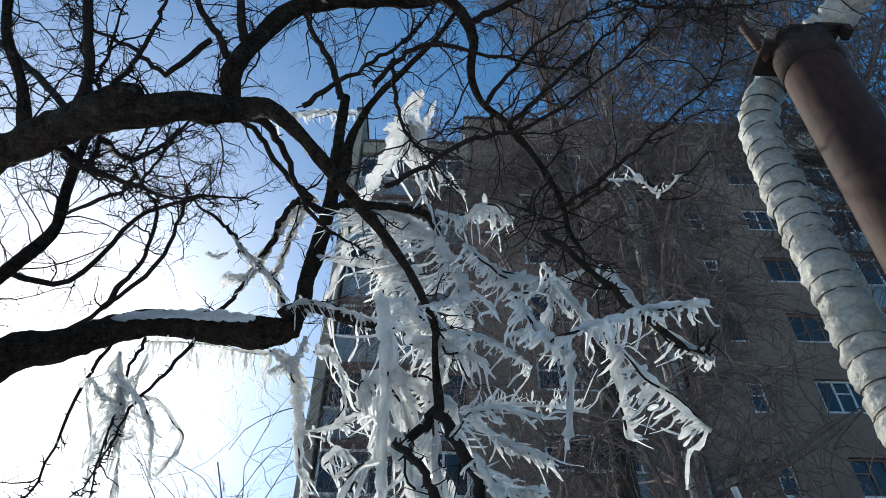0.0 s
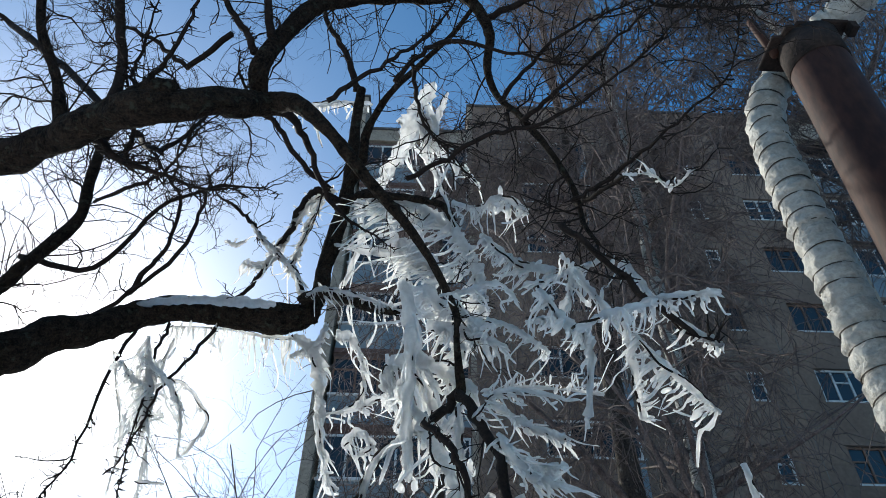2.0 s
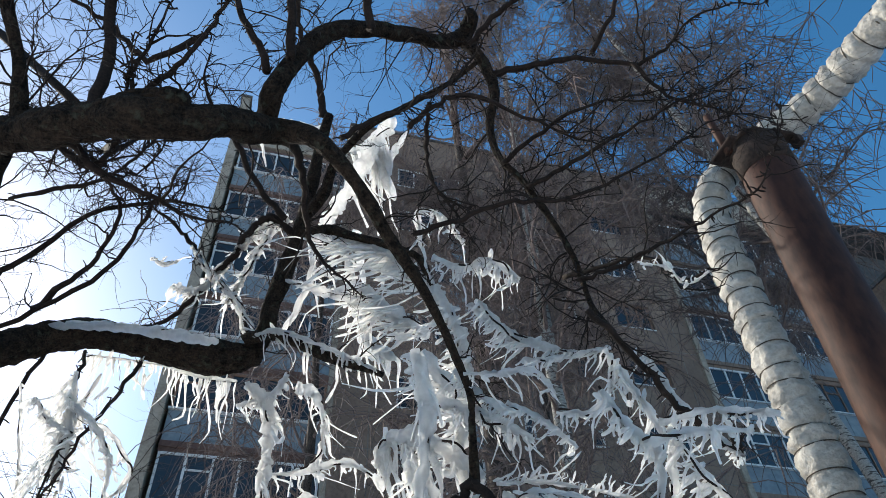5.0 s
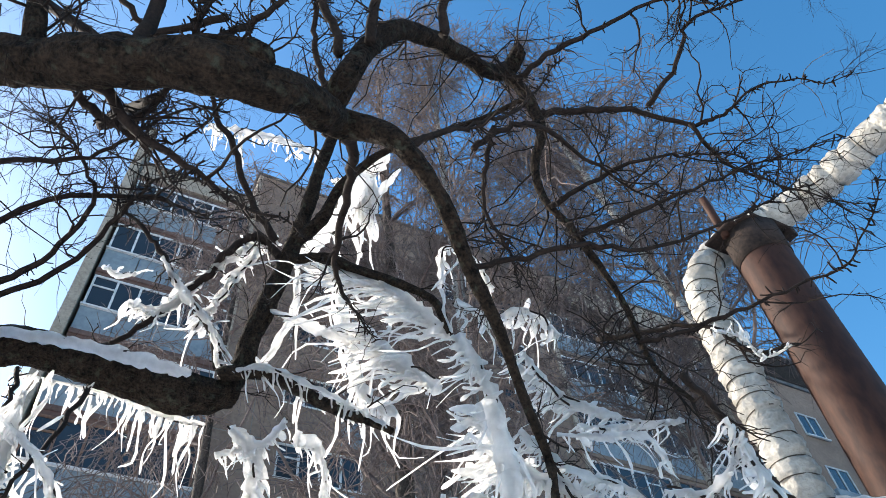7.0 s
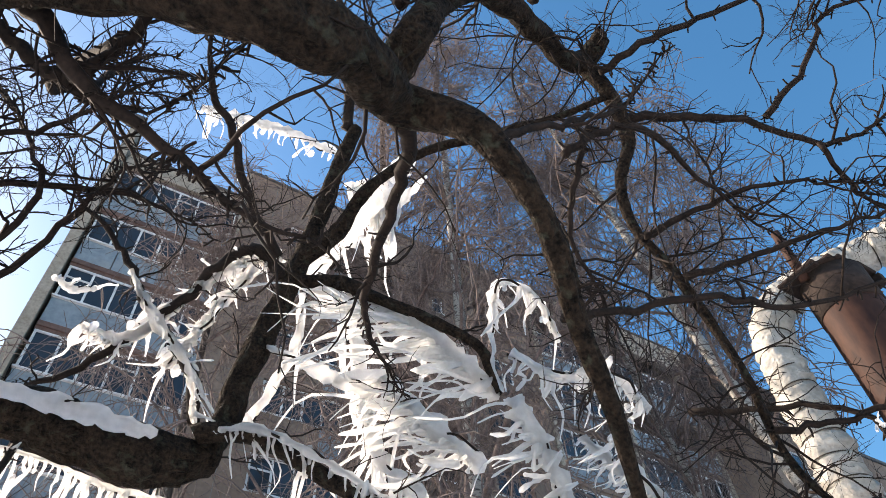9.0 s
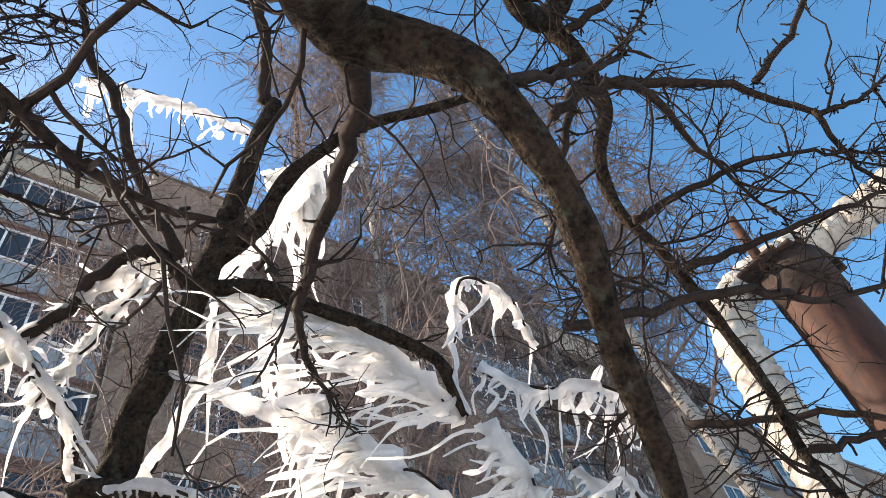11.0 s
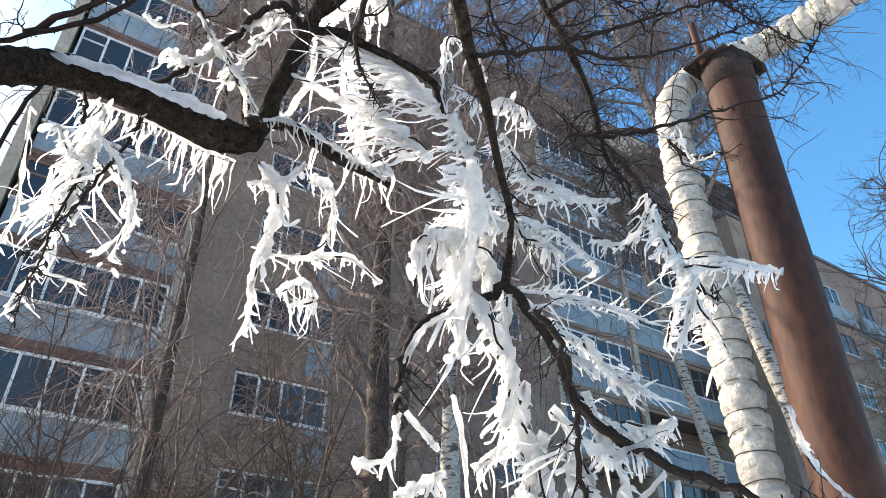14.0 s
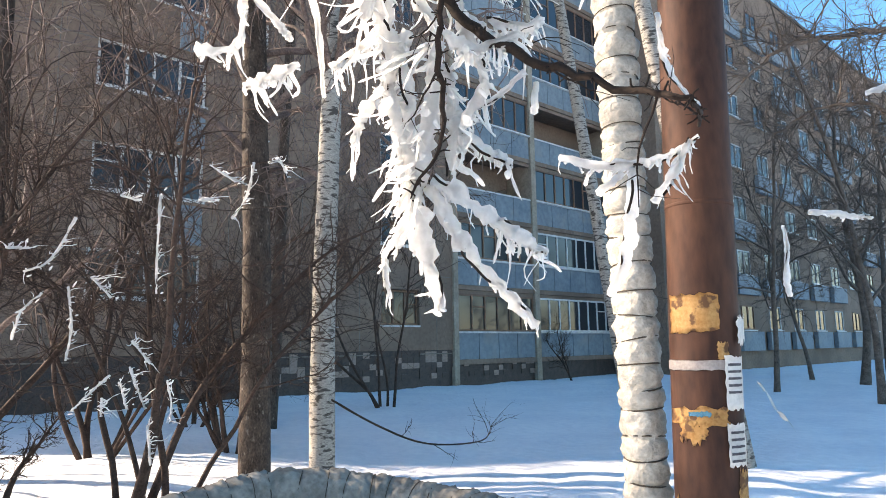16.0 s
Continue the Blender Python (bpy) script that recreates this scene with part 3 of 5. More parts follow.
BOUGHS["fork_arm"] = [(0.31, 3.00, 5.14, 0.031), (0.45, 2.87, 5.08, 0.031), (0.63, 2.78, 4.96, 0.027), (0.79, 2.69, 4.85, 0.024), (0.96, 2.62, 4.72, 0.020), (1.06, 2.65, 4.54, 0.020)]
BOUGHS["fork_left"] = [(0.25, 3.03, 5.15, 0.026), (0.10, 2.97, 5.21, 0.026), (0.00, 3.04, 5.16, 0.023), (-0.12, 3.21, 5.01, 0.022), (-0.27, 3.39, 4.85, 0.019), (-0.41, 3.53, 4.74, 0.015)]
BOUGHS["low_left"] = [(0.07, 3.25, 4.47, 0.024), (-0.02, 3.16, 4.64, 0.021), (-0.20, 3.14, 4.80, 0.018), (-0.34, 3.10, 4.97, 0.015), (-0.48, 3.07, 5.11, 0.012)]
BOUGHS["hang_left"] = [(0.18, 2.94, 5.18, 0.023), (-0.01, 2.82, 5.30, 0.019), (-0.19, 2.64, 5.47, 0.019), (-0.31, 2.56, 5.54, 0.016)]
BOUGHS["knee_right"] = [(1.04, 2.15, 3.12, 0.022), (1.10, 2.09, 2.99, 0.022), (1.18, 2.02, 2.77, 0.021), (1.20, 1.99, 2.60, 0.020), (1.26, 1.88, 2.43, 0.019), (1.34, 1.71, 2.29, 0.017), (1.39, 1.56, 2.20, 0.014), (1.44, 1.37, 2.10, 0.011), (1.47, 1.23, 2.04, 0.009), (2.07, 1.51, 2.17, 0.007)]
BOUGHS["knee_left"] = [(1.04, 2.15, 3.12, 0.022), (0.98, 2.20, 3.06, 0.020), (0.83, 2.27, 2.99, 0.019), (0.71, 2.32, 2.89, 0.019), (0.65, 2.35, 2.74, 0.016), (0.64, 2.36, 2.60, 0.013), (0.65, 2.39, 2.54, 0.009)]
BOUGHS["knee_mid"] = [(0.90, 1.84, 2.81, 0.013), (1.00, 1.82, 2.71, 0.013), (1.07, 1.87, 2.52, 0.011), (1.14, 1.93, 2.32, 0.011), (1.21, 1.99, 2.13, 0.009)]
BOUGHS["far_right_arm"] = [(1.45, 1.75, 3.71, 0.015), (1.57, 1.76, 3.59, 0.014), (1.70, 1.79, 3.45, 0.014), (1.81, 1.81, 3.31, 0.014), (1.95, 1.81, 3.19, 0.011), (2.02, 1.82, 3.16, 0.009)]
BOUGHS["tip_arm"] = [(1.71, 2.31, 4.44, 0.016), (1.82, 2.07, 4.34, 0.012), (1.93, 1.84, 4.21, 0.010), (2.00, 1.75, 4.00, 0.008), (2.03, 1.60, 3.93, 0.005)]
BOUGHS["left_riser"] = [(-0.86, 1.80, 4.17, 0.035), (-0.93, 1.68, 4.46, 0.025), (-1.05, 1.52, 4.70, 0.023), (-1.12, 1.41, 4.96, 0.020)]
BOUGHS["left_riser_b"] = [(-0.61, 1.65, 4.20, 0.026), (-0.61, 1.57, 4.51, 0.025), (-0.68, 1.39, 4.86, 0.023)]
BOUGHS["left_low"] = [(-1.51, 2.76, 3.75, 0.046), (-1.84, 3.12, 4.29, 0.046), (-1.68, 3.08, 4.55, 0.041), (-1.48, 3.01, 4.90, 0.038), (-1.46, 2.86, 5.29, 0.032), (-1.42, 2.75, 5.57, 0.028)]
BOUGHS["left_web"] = [(-1.29, 1.89, 4.01, 0.024), (-1.01, 1.74, 4.13, 0.021), (-0.70, 1.71, 4.15, 0.021), (-0.54, 1.77, 4.06, 0.016), (-0.33, 1.81, 4.01, 0.010)]
BOUGHS["elbow_low"] = [(0.10, 1.72, 4.42, 0.027), (0.19, 1.82, 4.47, 0.022), (0.25, 2.02, 4.48, 0.017), (0.29, 2.26, 4.45, 0.015), (0.36, 2.42, 4.45, 0.012)]
BOUGHS["web_a"] = [(1.03, 1.64, 5.50, 0.018), (1.14, 1.43, 5.53, 0.015), (1.30, 1.22, 5.54, 0.012), (1.48, 0.96, 5.54, 0.009)]
BOUGHS["web_b"] = [(1.18, 1.72, 5.37, 0.022), (1.36, 1.60, 5.33, 0.018), (1.57, 1.46, 5.28, 0.015), (1.83, 1.36, 5.17, 0.012), (1.96, 1.23, 5.17, 0.009), (2.01, 1.10, 5.20, 0.006)]
BOUGHS["web_c"] = [(1.64, 1.40, 5.27, 0.015), (1.69, 1.17, 5.38, 0.012), (1.67, 0.99, 5.49, 0.009), (1.85, 0.78, 5.51, 0.006)]
BOUGHS["web_d"] = [(0.77, 1.97, 4.22, 0.014), (0.93, 1.89, 4.25, 0.012), (1.15, 1.73, 4.28, 0.012), (1.38, 1.67, 4.28, 0.010), (1.63, 1.52, 4.34, 0.007), (1.83, 1.36, 4.42, 0.005)]
BOUGHS["web_g"] = [(1.83, 1.35, 5.16, 0.012), (2.03, 1.40, 5.00, 0.009), (2.22, 1.36, 4.91, 0.006)]
BOUGHS["web_h"] = [(1.25, 1.90, 4.81, 0.014), (1.40, 1.69, 4.86, 0.011), (1.58, 1.50, 4.87, 0.008), (1.75, 1.37, 4.85, 0.005)]
BOUGHS["web_i"] = [(1.37, 1.89, 4.63, 0.014), (1.54, 1.70, 4.65, 0.011), (1.73, 1.47, 4.68, 0.008), (1.84, 1.35, 4.69, 0.005)]
BOUGHS["web_j"] = [(0.78, 1.64, 4.82, 0.013), (0.80, 1.81, 4.68, 0.011), (0.87, 1.93, 4.56, 0.008)]
BOUGHS["web_e"] = [(1.58, 1.96, 4.09, 0.013), (1.69, 1.85, 4.08, 0.010), (1.78, 1.73, 4.08, 0.010), (1.93, 1.52, 4.09, 0.007), (2.07, 1.31, 4.09, 0.005)]
BOUGHS["web_f"] = [(0.69, 1.71, 4.67, 0.015), (0.80, 1.63, 4.78, 0.013), (0.96, 1.57, 4.85, 0.013), (1.35, 1.62, 4.84, 0.008)]
BOUGHS["under_a"] = [(-0.73, 1.85, 4.24, 0.015), (-0.64, 1.86, 4.18, 0.015), (-0.57, 1.84, 4.15, 0.013), (-0.52, 1.77, 4.16, 0.011), (-0.49, 1.71, 4.18, 0.011)]
BOUGHS["under_b"] = [(-0.59, 1.87, 4.17, 0.012), (-0.51, 1.88, 4.16, 0.008), (-0.42, 1.86, 4.17, 0.004)]
BOUGHS["up_a"] = [(-0.47, 1.53, 4.24, 0.011), (-0.46, 1.48, 4.30, 0.009), (-0.45, 1.44, 4.36, 0.008)]
BOUGHS["up_b"] = [(-0.39, 1.49, 4.23, 0.013), (-0.32, 1.42, 4.31, 0.011), (-0.24, 1.34, 4.40, 0.010), (-0.17, 1.23, 4.52, 0.008)]
BOUGHS["up_c"] = [(0.01, 1.53, 4.61, 0.020), (-0.03, 1.48, 4.69, 0.018), (-0.13, 1.43, 4.82, 0.016), (-0.21, 1.36, 4.96, 0.014)]
BOUGHS["up_d"] = [(0.10, 1.45, 4.63, 0.022), (0.08, 1.36, 4.75, 0.020), (0.04, 1.25, 4.93, 0.018)]
BOUGHS["up_e"] = [(0.43, 1.43, 5.00, 0.023), (0.40, 1.34, 5.14, 0.021), (0.37, 1.20, 5.33, 0.018)]
BOUGHS["side_a"] = [(-1.24, 2.74, 4.77, 0.010), (-1.02, 2.64, 4.79, 0.013), (-0.80, 2.54, 4.81, 0.010), (-0.62, 2.39, 4.88, 0.008)]
BOUGHS["side_b"] = [(-1.08, 3.25, 4.45, 0.021), (-0.90, 3.06, 4.55, 0.016), (-0.78, 2.94, 4.62, 0.013), (-0.69, 2.72, 4.77, 0.011), (-0.80, 2.62, 4.93, 0.008)]
BOUGHS["arch_twig_a"] = [(0.37, 1.70, 4.47, 0.014), (0.53, 1.65, 4.62, 0.012), (0.72, 1.60, 4.75, 0.010), (0.88, 1.53, 4.90, 0.008)]
BOUGHS["left_web_b"] = [(-0.60, 1.71, 4.27, 0.018), (-1.43, 2.04, 5.29, 0.024), (-2.03, 2.21, 5.94, 0.023)]
BOUGHS["left_web_c"] = [(-0.51, 1.75, 4.23, 0.015), (-0.74, 2.29, 4.77, 0.016), (-0.69, 2.45, 5.09, 0.014), (-0.66, 2.53, 5.38, 0.011)]
BOUGHS["left_web_d"] = [(-1.86, 3.19, 4.69, 0.022), (-1.34, 3.19, 4.61, 0.018), (-0.88, 2.85, 4.85, 0.014), (-0.50, 2.72, 4.92, 0.011)]
BOUGHS["left_web_e"] = [(-0.42, 2.02, 5.62, 0.021), (-0.73, 2.21, 5.54, 0.018), (-0.94, 2.14, 5.68, 0.015), (-1.23, 2.09, 5.81, 0.011)]
BOUGHS["left_web_f"] = [(-1.51, 3.39, 4.21, 0.014), (-1.13, 3.24, 4.37, 0.014), (-0.74, 3.02, 4.61, 0.014), (-0.57, 2.79, 4.84, 0.011)]
BOUGHS["low_branch"] = [(-1.44, 2.63, 3.24, 0.032), (-1.38, 2.73, 3.22, 0.030), (-1.33, 2.87, 3.18, 0.025), (-1.31, 3.07, 3.09, 0.023), (-1.30, 3.30, 2.99, 0.017)]

BOUGHS["hang_a"] = [(-0.74, 3.25, 4.22, 0.011), (-0.69, 3.10, 3.92, 0.009), (-0.62, 3.00, 3.64, 0.007), (-0.66, 3.10, 3.30, 0.005)]
BOUGHS["hang_b"] = [(-0.45, 3.28, 4.24, 0.012), (-0.49, 3.12, 3.88, 0.010), (-0.55, 3.00, 3.60, 0.008), (-0.60, 3.05, 3.42, 0.006)]
BOUGHS["hang_c"] = [(-0.92, 3.24, 4.22, 0.012), (-0.97, 3.20, 3.75, 0.010), (-1.00, 3.25, 3.30, 0.007)]

# ---- ice: centre line and thickness, then the icicles' reach, their count, thickness, spread and curl ----
ICE_ROWS = []
ICE_ROWS.append(([(0.49, 2.91, 5.06, 0.029), (0.67, 2.80, 4.93, 0.044), (0.86, 2.71, 4.76, 0.046), (1.06, 2.66, 4.53, 0.039)], (-0.385, 0.175, 0.042), 34, 0.022, 0.2, 0.14))
ICE_ROWS.append(([(0.69, 2.93, 4.69, 0.037), (0.87, 2.89, 4.51, 0.048), (1.07, 2.83, 4.33, 0.041)], (-0.251, 0.15, 0), 26, 0.0214, 0.28, 0.2))
ICE_ROWS.append(([(0.65, 2.97, 4.62, 0.037), (0.47, 3.03, 4.70, 0.034), (0.32, 3.07, 4.77, 0.022), (0.17, 3.12, 4.84, 0.006)], (0, 0, 0), 0, 0.0127, 0.35, 0.25))
ICE_ROWS.append(([(1.02, 2.49, 4.61, 0.024), (1.17, 2.43, 4.50, 0.023), (1.26, 2.31, 4.47, 0.025), (1.36, 2.27, 4.39, 0.022), (1.42, 2.27, 4.33, 0.017)], (-0.005, 0.136, -0.099), 16, 0.0172, 0.4, 0.25))
ICE_ROWS.append(([(1.16, 2.37, 4.64, 0.018), (1.04, 2.32, 4.77, 0.018), (0.91, 2.37, 4.83, 0.021), (0.97, 2.54, 4.73, 0.018)], (0.071, 0.091, -0.099), 8, 0.0179, 0.35, 0.25))
ICE_ROWS.append(([(0.88, 2.91, 6.48, 0.042), (0.74, 3.01, 6.26, 0.065), (0.66, 3.12, 6.00, 0.067), (0.53, 3.23, 5.70, 0.057), (0.40, 3.31, 5.47, 0.036)], (0.012, 0.129, -0.101), 8, 0.0239, 0.35, 0.25))
ICE_ROWS.append(([(0.60, 3.22, 6.37, 0.042), (0.73, 3.15, 6.36, 0.050), (0.88, 3.13, 6.31, 0.034)], (0.181, 0.395, -0.375), 15, 0.0382, 0.08, 0.05))
ICE_ROWS.append(([(0.86, 3.25, 6.23, 0.046), (0.94, 3.05, 6.35, 0.034), (0.99, 2.94, 6.41, 0.013)], (0, 0, 0), 0, 0.0169, 0.35, 0.25))
ICE_ROWS.append(([(0.70, 3.40, 5.66, 0.043), (0.77, 3.56, 5.51, 0.035), (0.85, 3.72, 5.36, 0.015)], (0, 0, 0), 0, 0.0158, 0.35, 0.25))
ICE_ROWS.append(([(0.59, 3.04, 5.06, 0.027), (0.68, 3.08, 4.76, 0.038), (0.77, 3.11, 4.46, 0.037), (0.92, 3.01, 4.26, 0.026)], (0.052, 0.204, -0.175), 16, 0.0223, 0.3, 0.25))
ICE_ROWS.append(([(0.38, 3.13, 5.21, 0.027), (0.40, 3.21, 4.96, 0.030), (0.33, 3.31, 4.71, 0.029), (0.26, 3.36, 4.57, 0.022)], (0, 0, 0), 0, 0.0134, 0.35, 0.25))
ICE_ROWS.append(([(0.36, 3.07, 5.14, 0.017), (0.42, 3.23, 4.99, 0.017), (0.50, 3.42, 4.81, 0.005)], (0, 0, 0), 0, 0.0137, 0.35, 0.25))
ICE_ROWS.append(([(-0.76, 3.28, 4.22, 0.005), (-0.61, 3.28, 4.22, 0.008), (-0.36, 3.28, 4.21, 0.008), (-0.14, 3.30, 4.18, 0.011), (0.07, 3.29, 4.17, 0.011)], (-0.004, 0.15, -0.19), 24, 0.0125, 0.16, 0.05))
ICE_ROWS.append(([(-0.93, 3.14, 4.27, 0.022), (-0.76, 3.12, 4.30, 0.031), (-0.52, 3.11, 4.31, 0.034), (-0.29, 3.11, 4.30, 0.043), (-0.07, 3.12, 4.30, 0.025)], (0, 0, 0), 0, 0.0117, 0.35, 0.25))
ICE_ROWS.append(([(0.13, 3.09, 4.36, 0.014), (0.24, 3.00, 4.34, 0.017), (0.41, 2.94, 4.26, 0.017), (0.60, 2.89, 4.16, 0.014), (0.78, 2.84, 4.05, 0.011)], (0.071, 0.11, -0.114), 14, 0.0143, 0.4, 0.25))
ICE_ROWS.append(([(0.20, 2.97, 5.21, 0.026), (0.04, 3.05, 5.16, 0.026), (-0.12, 3.22, 5.00, 0.029), (-0.27, 3.37, 4.86, 0.028), (-0.43, 3.37, 4.86, 0.018)], (-0.058, 0.103, -0.051), 34, 0.0202, 0.6, 0.25))
ICE_ROWS.append(([(0.05, 3.19, 4.45, 0.017), (-0.02, 3.13, 4.61, 0.021), (-0.19, 3.12, 4.78, 0.021), (-0.34, 3.10, 4.96, 0.015)], (0.083, 0.018, -0.05), 22, 0.0158, 0.7, 0.25))
ICE_ROWS.append(([(0.12, 3.01, 5.15, 0.023), (0.04, 3.12, 5.01, 0.029), (-0.01, 3.21, 4.89, 0.028), (-0.08, 3.32, 4.75, 0.018)], (-0.045, 0.106, -0.059), 26, 0.0199, 0.6, 0.25))
ICE_ROWS.append(([(-0.61, 3.38, 5.07, 0.019), (-0.53, 3.38, 5.03, 0.019), (-0.44, 3.33, 5.03, 0.013)], (0.013, -0.059, 0.038), 6, 0.0139, 0.8, 0.25))
ICE_ROWS.append(([(-0.35, 3.11, 6.34, 0.023), (-0.13, 3.04, 6.30, 0.027), (0.14, 2.96, 6.24, 0.031), (0.39, 2.91, 6.17, 0.027)], (-0, 0.082, -0.061), 16, 0.0202, 0.5, 0.25))
ICE_ROWS.append(([(-0.14, 3.06, 6.29, 0.019), (-0.09, 3.17, 6.19, 0.015), (-0.03, 3.29, 6.08, 0.008)], (0, 0, 0), 0, 0.0162, 0.35, 0.25))
ICE_ROWS.append(([(-0.62, 2.81, 3.81, 0.012), (-0.62, 2.93, 3.70, 0.020), (-0.62, 3.04, 3.59, 0.027), (-0.64, 3.19, 3.46, 0.020)], (-0.125, 0.226, -0.139), 40, 0.0138, 0.75, 0.2))
ICE_ROWS.append(([(-0.62, 3.22, 3.43, 0.015), (-0.67, 3.41, 3.27, 0.012), (-0.73, 3.59, 3.14, 0.010)], (0.079, 0.021, -0.065), 10, 0.0116, 0.5, 0.25))
ICE_ROWS.append(([(-0.63, 2.85, 3.70, 0.014), (-0.48, 2.88, 3.59, 0.017), (-0.39, 2.97, 3.45, 0.017), (-0.40, 3.15, 3.28, 0.007)], (0.059, 0.028, -0.06), 18, 0.0134, 0.6, 0.25))
ICE_ROWS.append(([(-0.78, 2.92, 3.72, 0.014), (-0.68, 2.95, 3.63, 0.019), (-0.59, 2.95, 3.58, 0.017)], (-0.075, 0.088, -0.039), 14, 0.0136, 0.6, 0.25))
ICE_ROWS.append(([(-0.64, 3.30, 3.21, 0.012), (-0.46, 3.23, 3.17, 0.007)], (0.042, 0.018, -0.041), 5, 0.0083, 0.6, 0.25))
ICE_ROWS.append(([(0.13, 2.97, 3.96, 0.026), (0.26, 3.01, 3.86, 0.046), (0.29, 3.15, 3.71, 0.049), (0.29, 3.33, 3.54, 0.023), (0.36, 3.53, 3.31, 0.014)], (0.05, 0.135, -0.155), 20, 0.021, 0.25, 0.25))
ICE_ROWS.append(([(0.38, 2.88, 3.91, 0.029), (0.47, 2.86, 3.88, 0.034), (0.54, 2.93, 3.77, 0.017), (0.55, 3.01, 3.69, 0.017), (0.52, 3.12, 3.60, 0.020), (0.30, 3.25, 3.61, 0.014)], (0.059, 0.068, -0.098), 14, 0.0147, 0.4, 0.25))
ICE_ROWS.append(([(0.53, 3.11, 3.60, 0.020), (0.69, 3.02, 3.60, 0.020), (0.88, 3.01, 3.50, 0.017)], (0.025, 0.043, -0.054), 8, 0.0118, 0.4, 0.25))
ICE_ROWS.append(([(0.43, 3.33, 3.46, 0.023), (0.52, 3.23, 3.50, 0.026), (0.61, 3.25, 3.43, 0.023), (0.51, 3.34, 3.40, 0.023)], (0.061, 0.106, -0.133), 9, 0.015, 0.15, 0.25))
ICE_ROWS.append(([(0.34, 3.50, 3.35, 0.017), (0.42, 3.52, 3.29, 0.011)], (0, 0, 0), 0, 0.0124, 0.35, 0.25))
ICE_ROWS.append(([(0.11, 3.07, 3.88, 0.017), (0.26, 2.96, 3.90, 0.023), (0.33, 2.85, 3.96, 0.017)], (0.05, 0.039, -0.065), 10, 0.0147, 0.5, 0.25))
ICE_ROWS.append(([(0.71, 2.40, 3.28, 0.021), (0.74, 2.31, 3.34, 0.040), (0.84, 2.25, 3.34, 0.045), (0.96, 2.23, 3.29, 0.035), (1.12, 2.25, 3.19, 0.021)], (0.089, 0.146, -0.188), 22, 0.0194, 0.12, 0.06))
ICE_ROWS.append(([(0.88, 2.25, 3.76, 0.029), (1.00, 2.25, 3.58, 0.041), (1.06, 2.28, 3.44, 0.040), (1.04, 2.36, 3.27, 0.034)], (-0.183, 0.119, -0.006), 26, 0.018, 0.3, 0.3))
ICE_ROWS.append(([(0.83, 2.28, 3.39, 0.034), (0.91, 2.38, 3.25, 0.038), (1.01, 2.48, 3.11, 0.036), (1.10, 2.57, 2.96, 0.029)], (0.018, 0.107, -0.11), 16, 0.0175, 0.4, 0.25))
ICE_ROWS.append(([(0.95, 1.92, 3.44, 0.011), (1.06, 1.85, 3.41, 0.014), (1.17, 1.77, 3.39, 0.013), (1.24, 1.78, 3.32, 0.011)], (0.057, 0.03, -0.061), 8, 0.0093, 0.5, 0.25))
ICE_ROWS.append(([(1.41, 1.64, 3.43, 0.009), (1.49, 1.66, 3.31, 0.016), (1.59, 1.69, 3.14, 0.015)], (-0.022, 0.078, -0.06), 18, 0.0109, 0.6, 0.25))
ICE_ROWS.append(([(1.58, 1.67, 3.16, 0.015), (1.69, 1.55, 3.15, 0.015), (1.78, 1.48, 3.12, 0.015), (1.86, 1.42, 3.09, 0.011)], (0.021, 0.06, -0.068), 14, 0.0122, 0.4, 0.25))
ICE_ROWS.append(([(1.61, 1.67, 3.14, 0.018), (1.66, 1.80, 3.00, 0.020), (1.69, 1.90, 2.88, 0.013)], (0.067, -0.021, -0.019), 12, 0.0122, 0.5, 0.25))
ICE_ROWS.append(([(1.64, 1.69, 3.11, 0.013), (1.77, 1.72, 2.96, 0.015), (1.90, 1.75, 2.83, 0.013)], (-0.092, 0.098, -0.038), 18, 0.0124, 0.15, 0.25))
ICE_ROWS.append(([(1.29, 1.87, 3.28, 0.014), (1.40, 1.80, 3.26, 0.016), (1.44, 1.70, 3.31, 0.016), (1.43, 1.62, 3.37, 0.013)], (0.004, 0.054, -0.053), 12, 0.012, 0.5, 0.25))
ICE_ROWS.append(([(1.15, 2.00, 3.39, 0.012), (1.27, 1.95, 3.29, 0.014), (1.38, 1.93, 3.18, 0.011)], (-0.048, 0.063, -0.031), 14, 0.0097, 0.3, 0.25))
ICE_ROWS.append(([(1.15, 2.19, 3.14, 0.012), (1.32, 2.06, 3.10, 0.011), (1.57, 1.93, 3.00, 0.009)], (0.031, -0.072, 0.049), 26, 0.0073, 0.7, 0.25))
ICE_ROWS.append(([(1.18, 2.21, 3.11, 0.019), (1.31, 2.17, 3.00, 0.021), (1.44, 2.11, 2.91, 0.018)], (0.073, 0.004, -0.046), 24, 0.0122, 0.8, 0.25))
ICE_ROWS.append(([(1.71, 1.82, 3.58, 0.017), (1.82, 1.84, 3.37, 0.021), (1.95, 1.81, 3.19, 0.018), (2.02, 1.82, 3.16, 0.013)], (-0.042, 0.06, -0.05), 16, 0.0123, 0.6, 0.25))
ICE_ROWS.append(([(1.80, 1.76, 4.05, 0.005), (1.89, 1.71, 4.01, 0.007), (1.96, 1.71, 3.92, 0.008), (2.03, 1.60, 3.93, 0.008)], (-0.037, -0.037, 0.044), 10, 0.0109, 0.6, 0.25))
ICE_ROWS.append(([(1.37, 2.26, 3.80, 0.017), (1.50, 2.15, 3.76, 0.016), (1.67, 1.98, 3.72, 0.013)], (-0.071, 0.044, -0.027), 14, 0.0136, 0.3, 0.25))
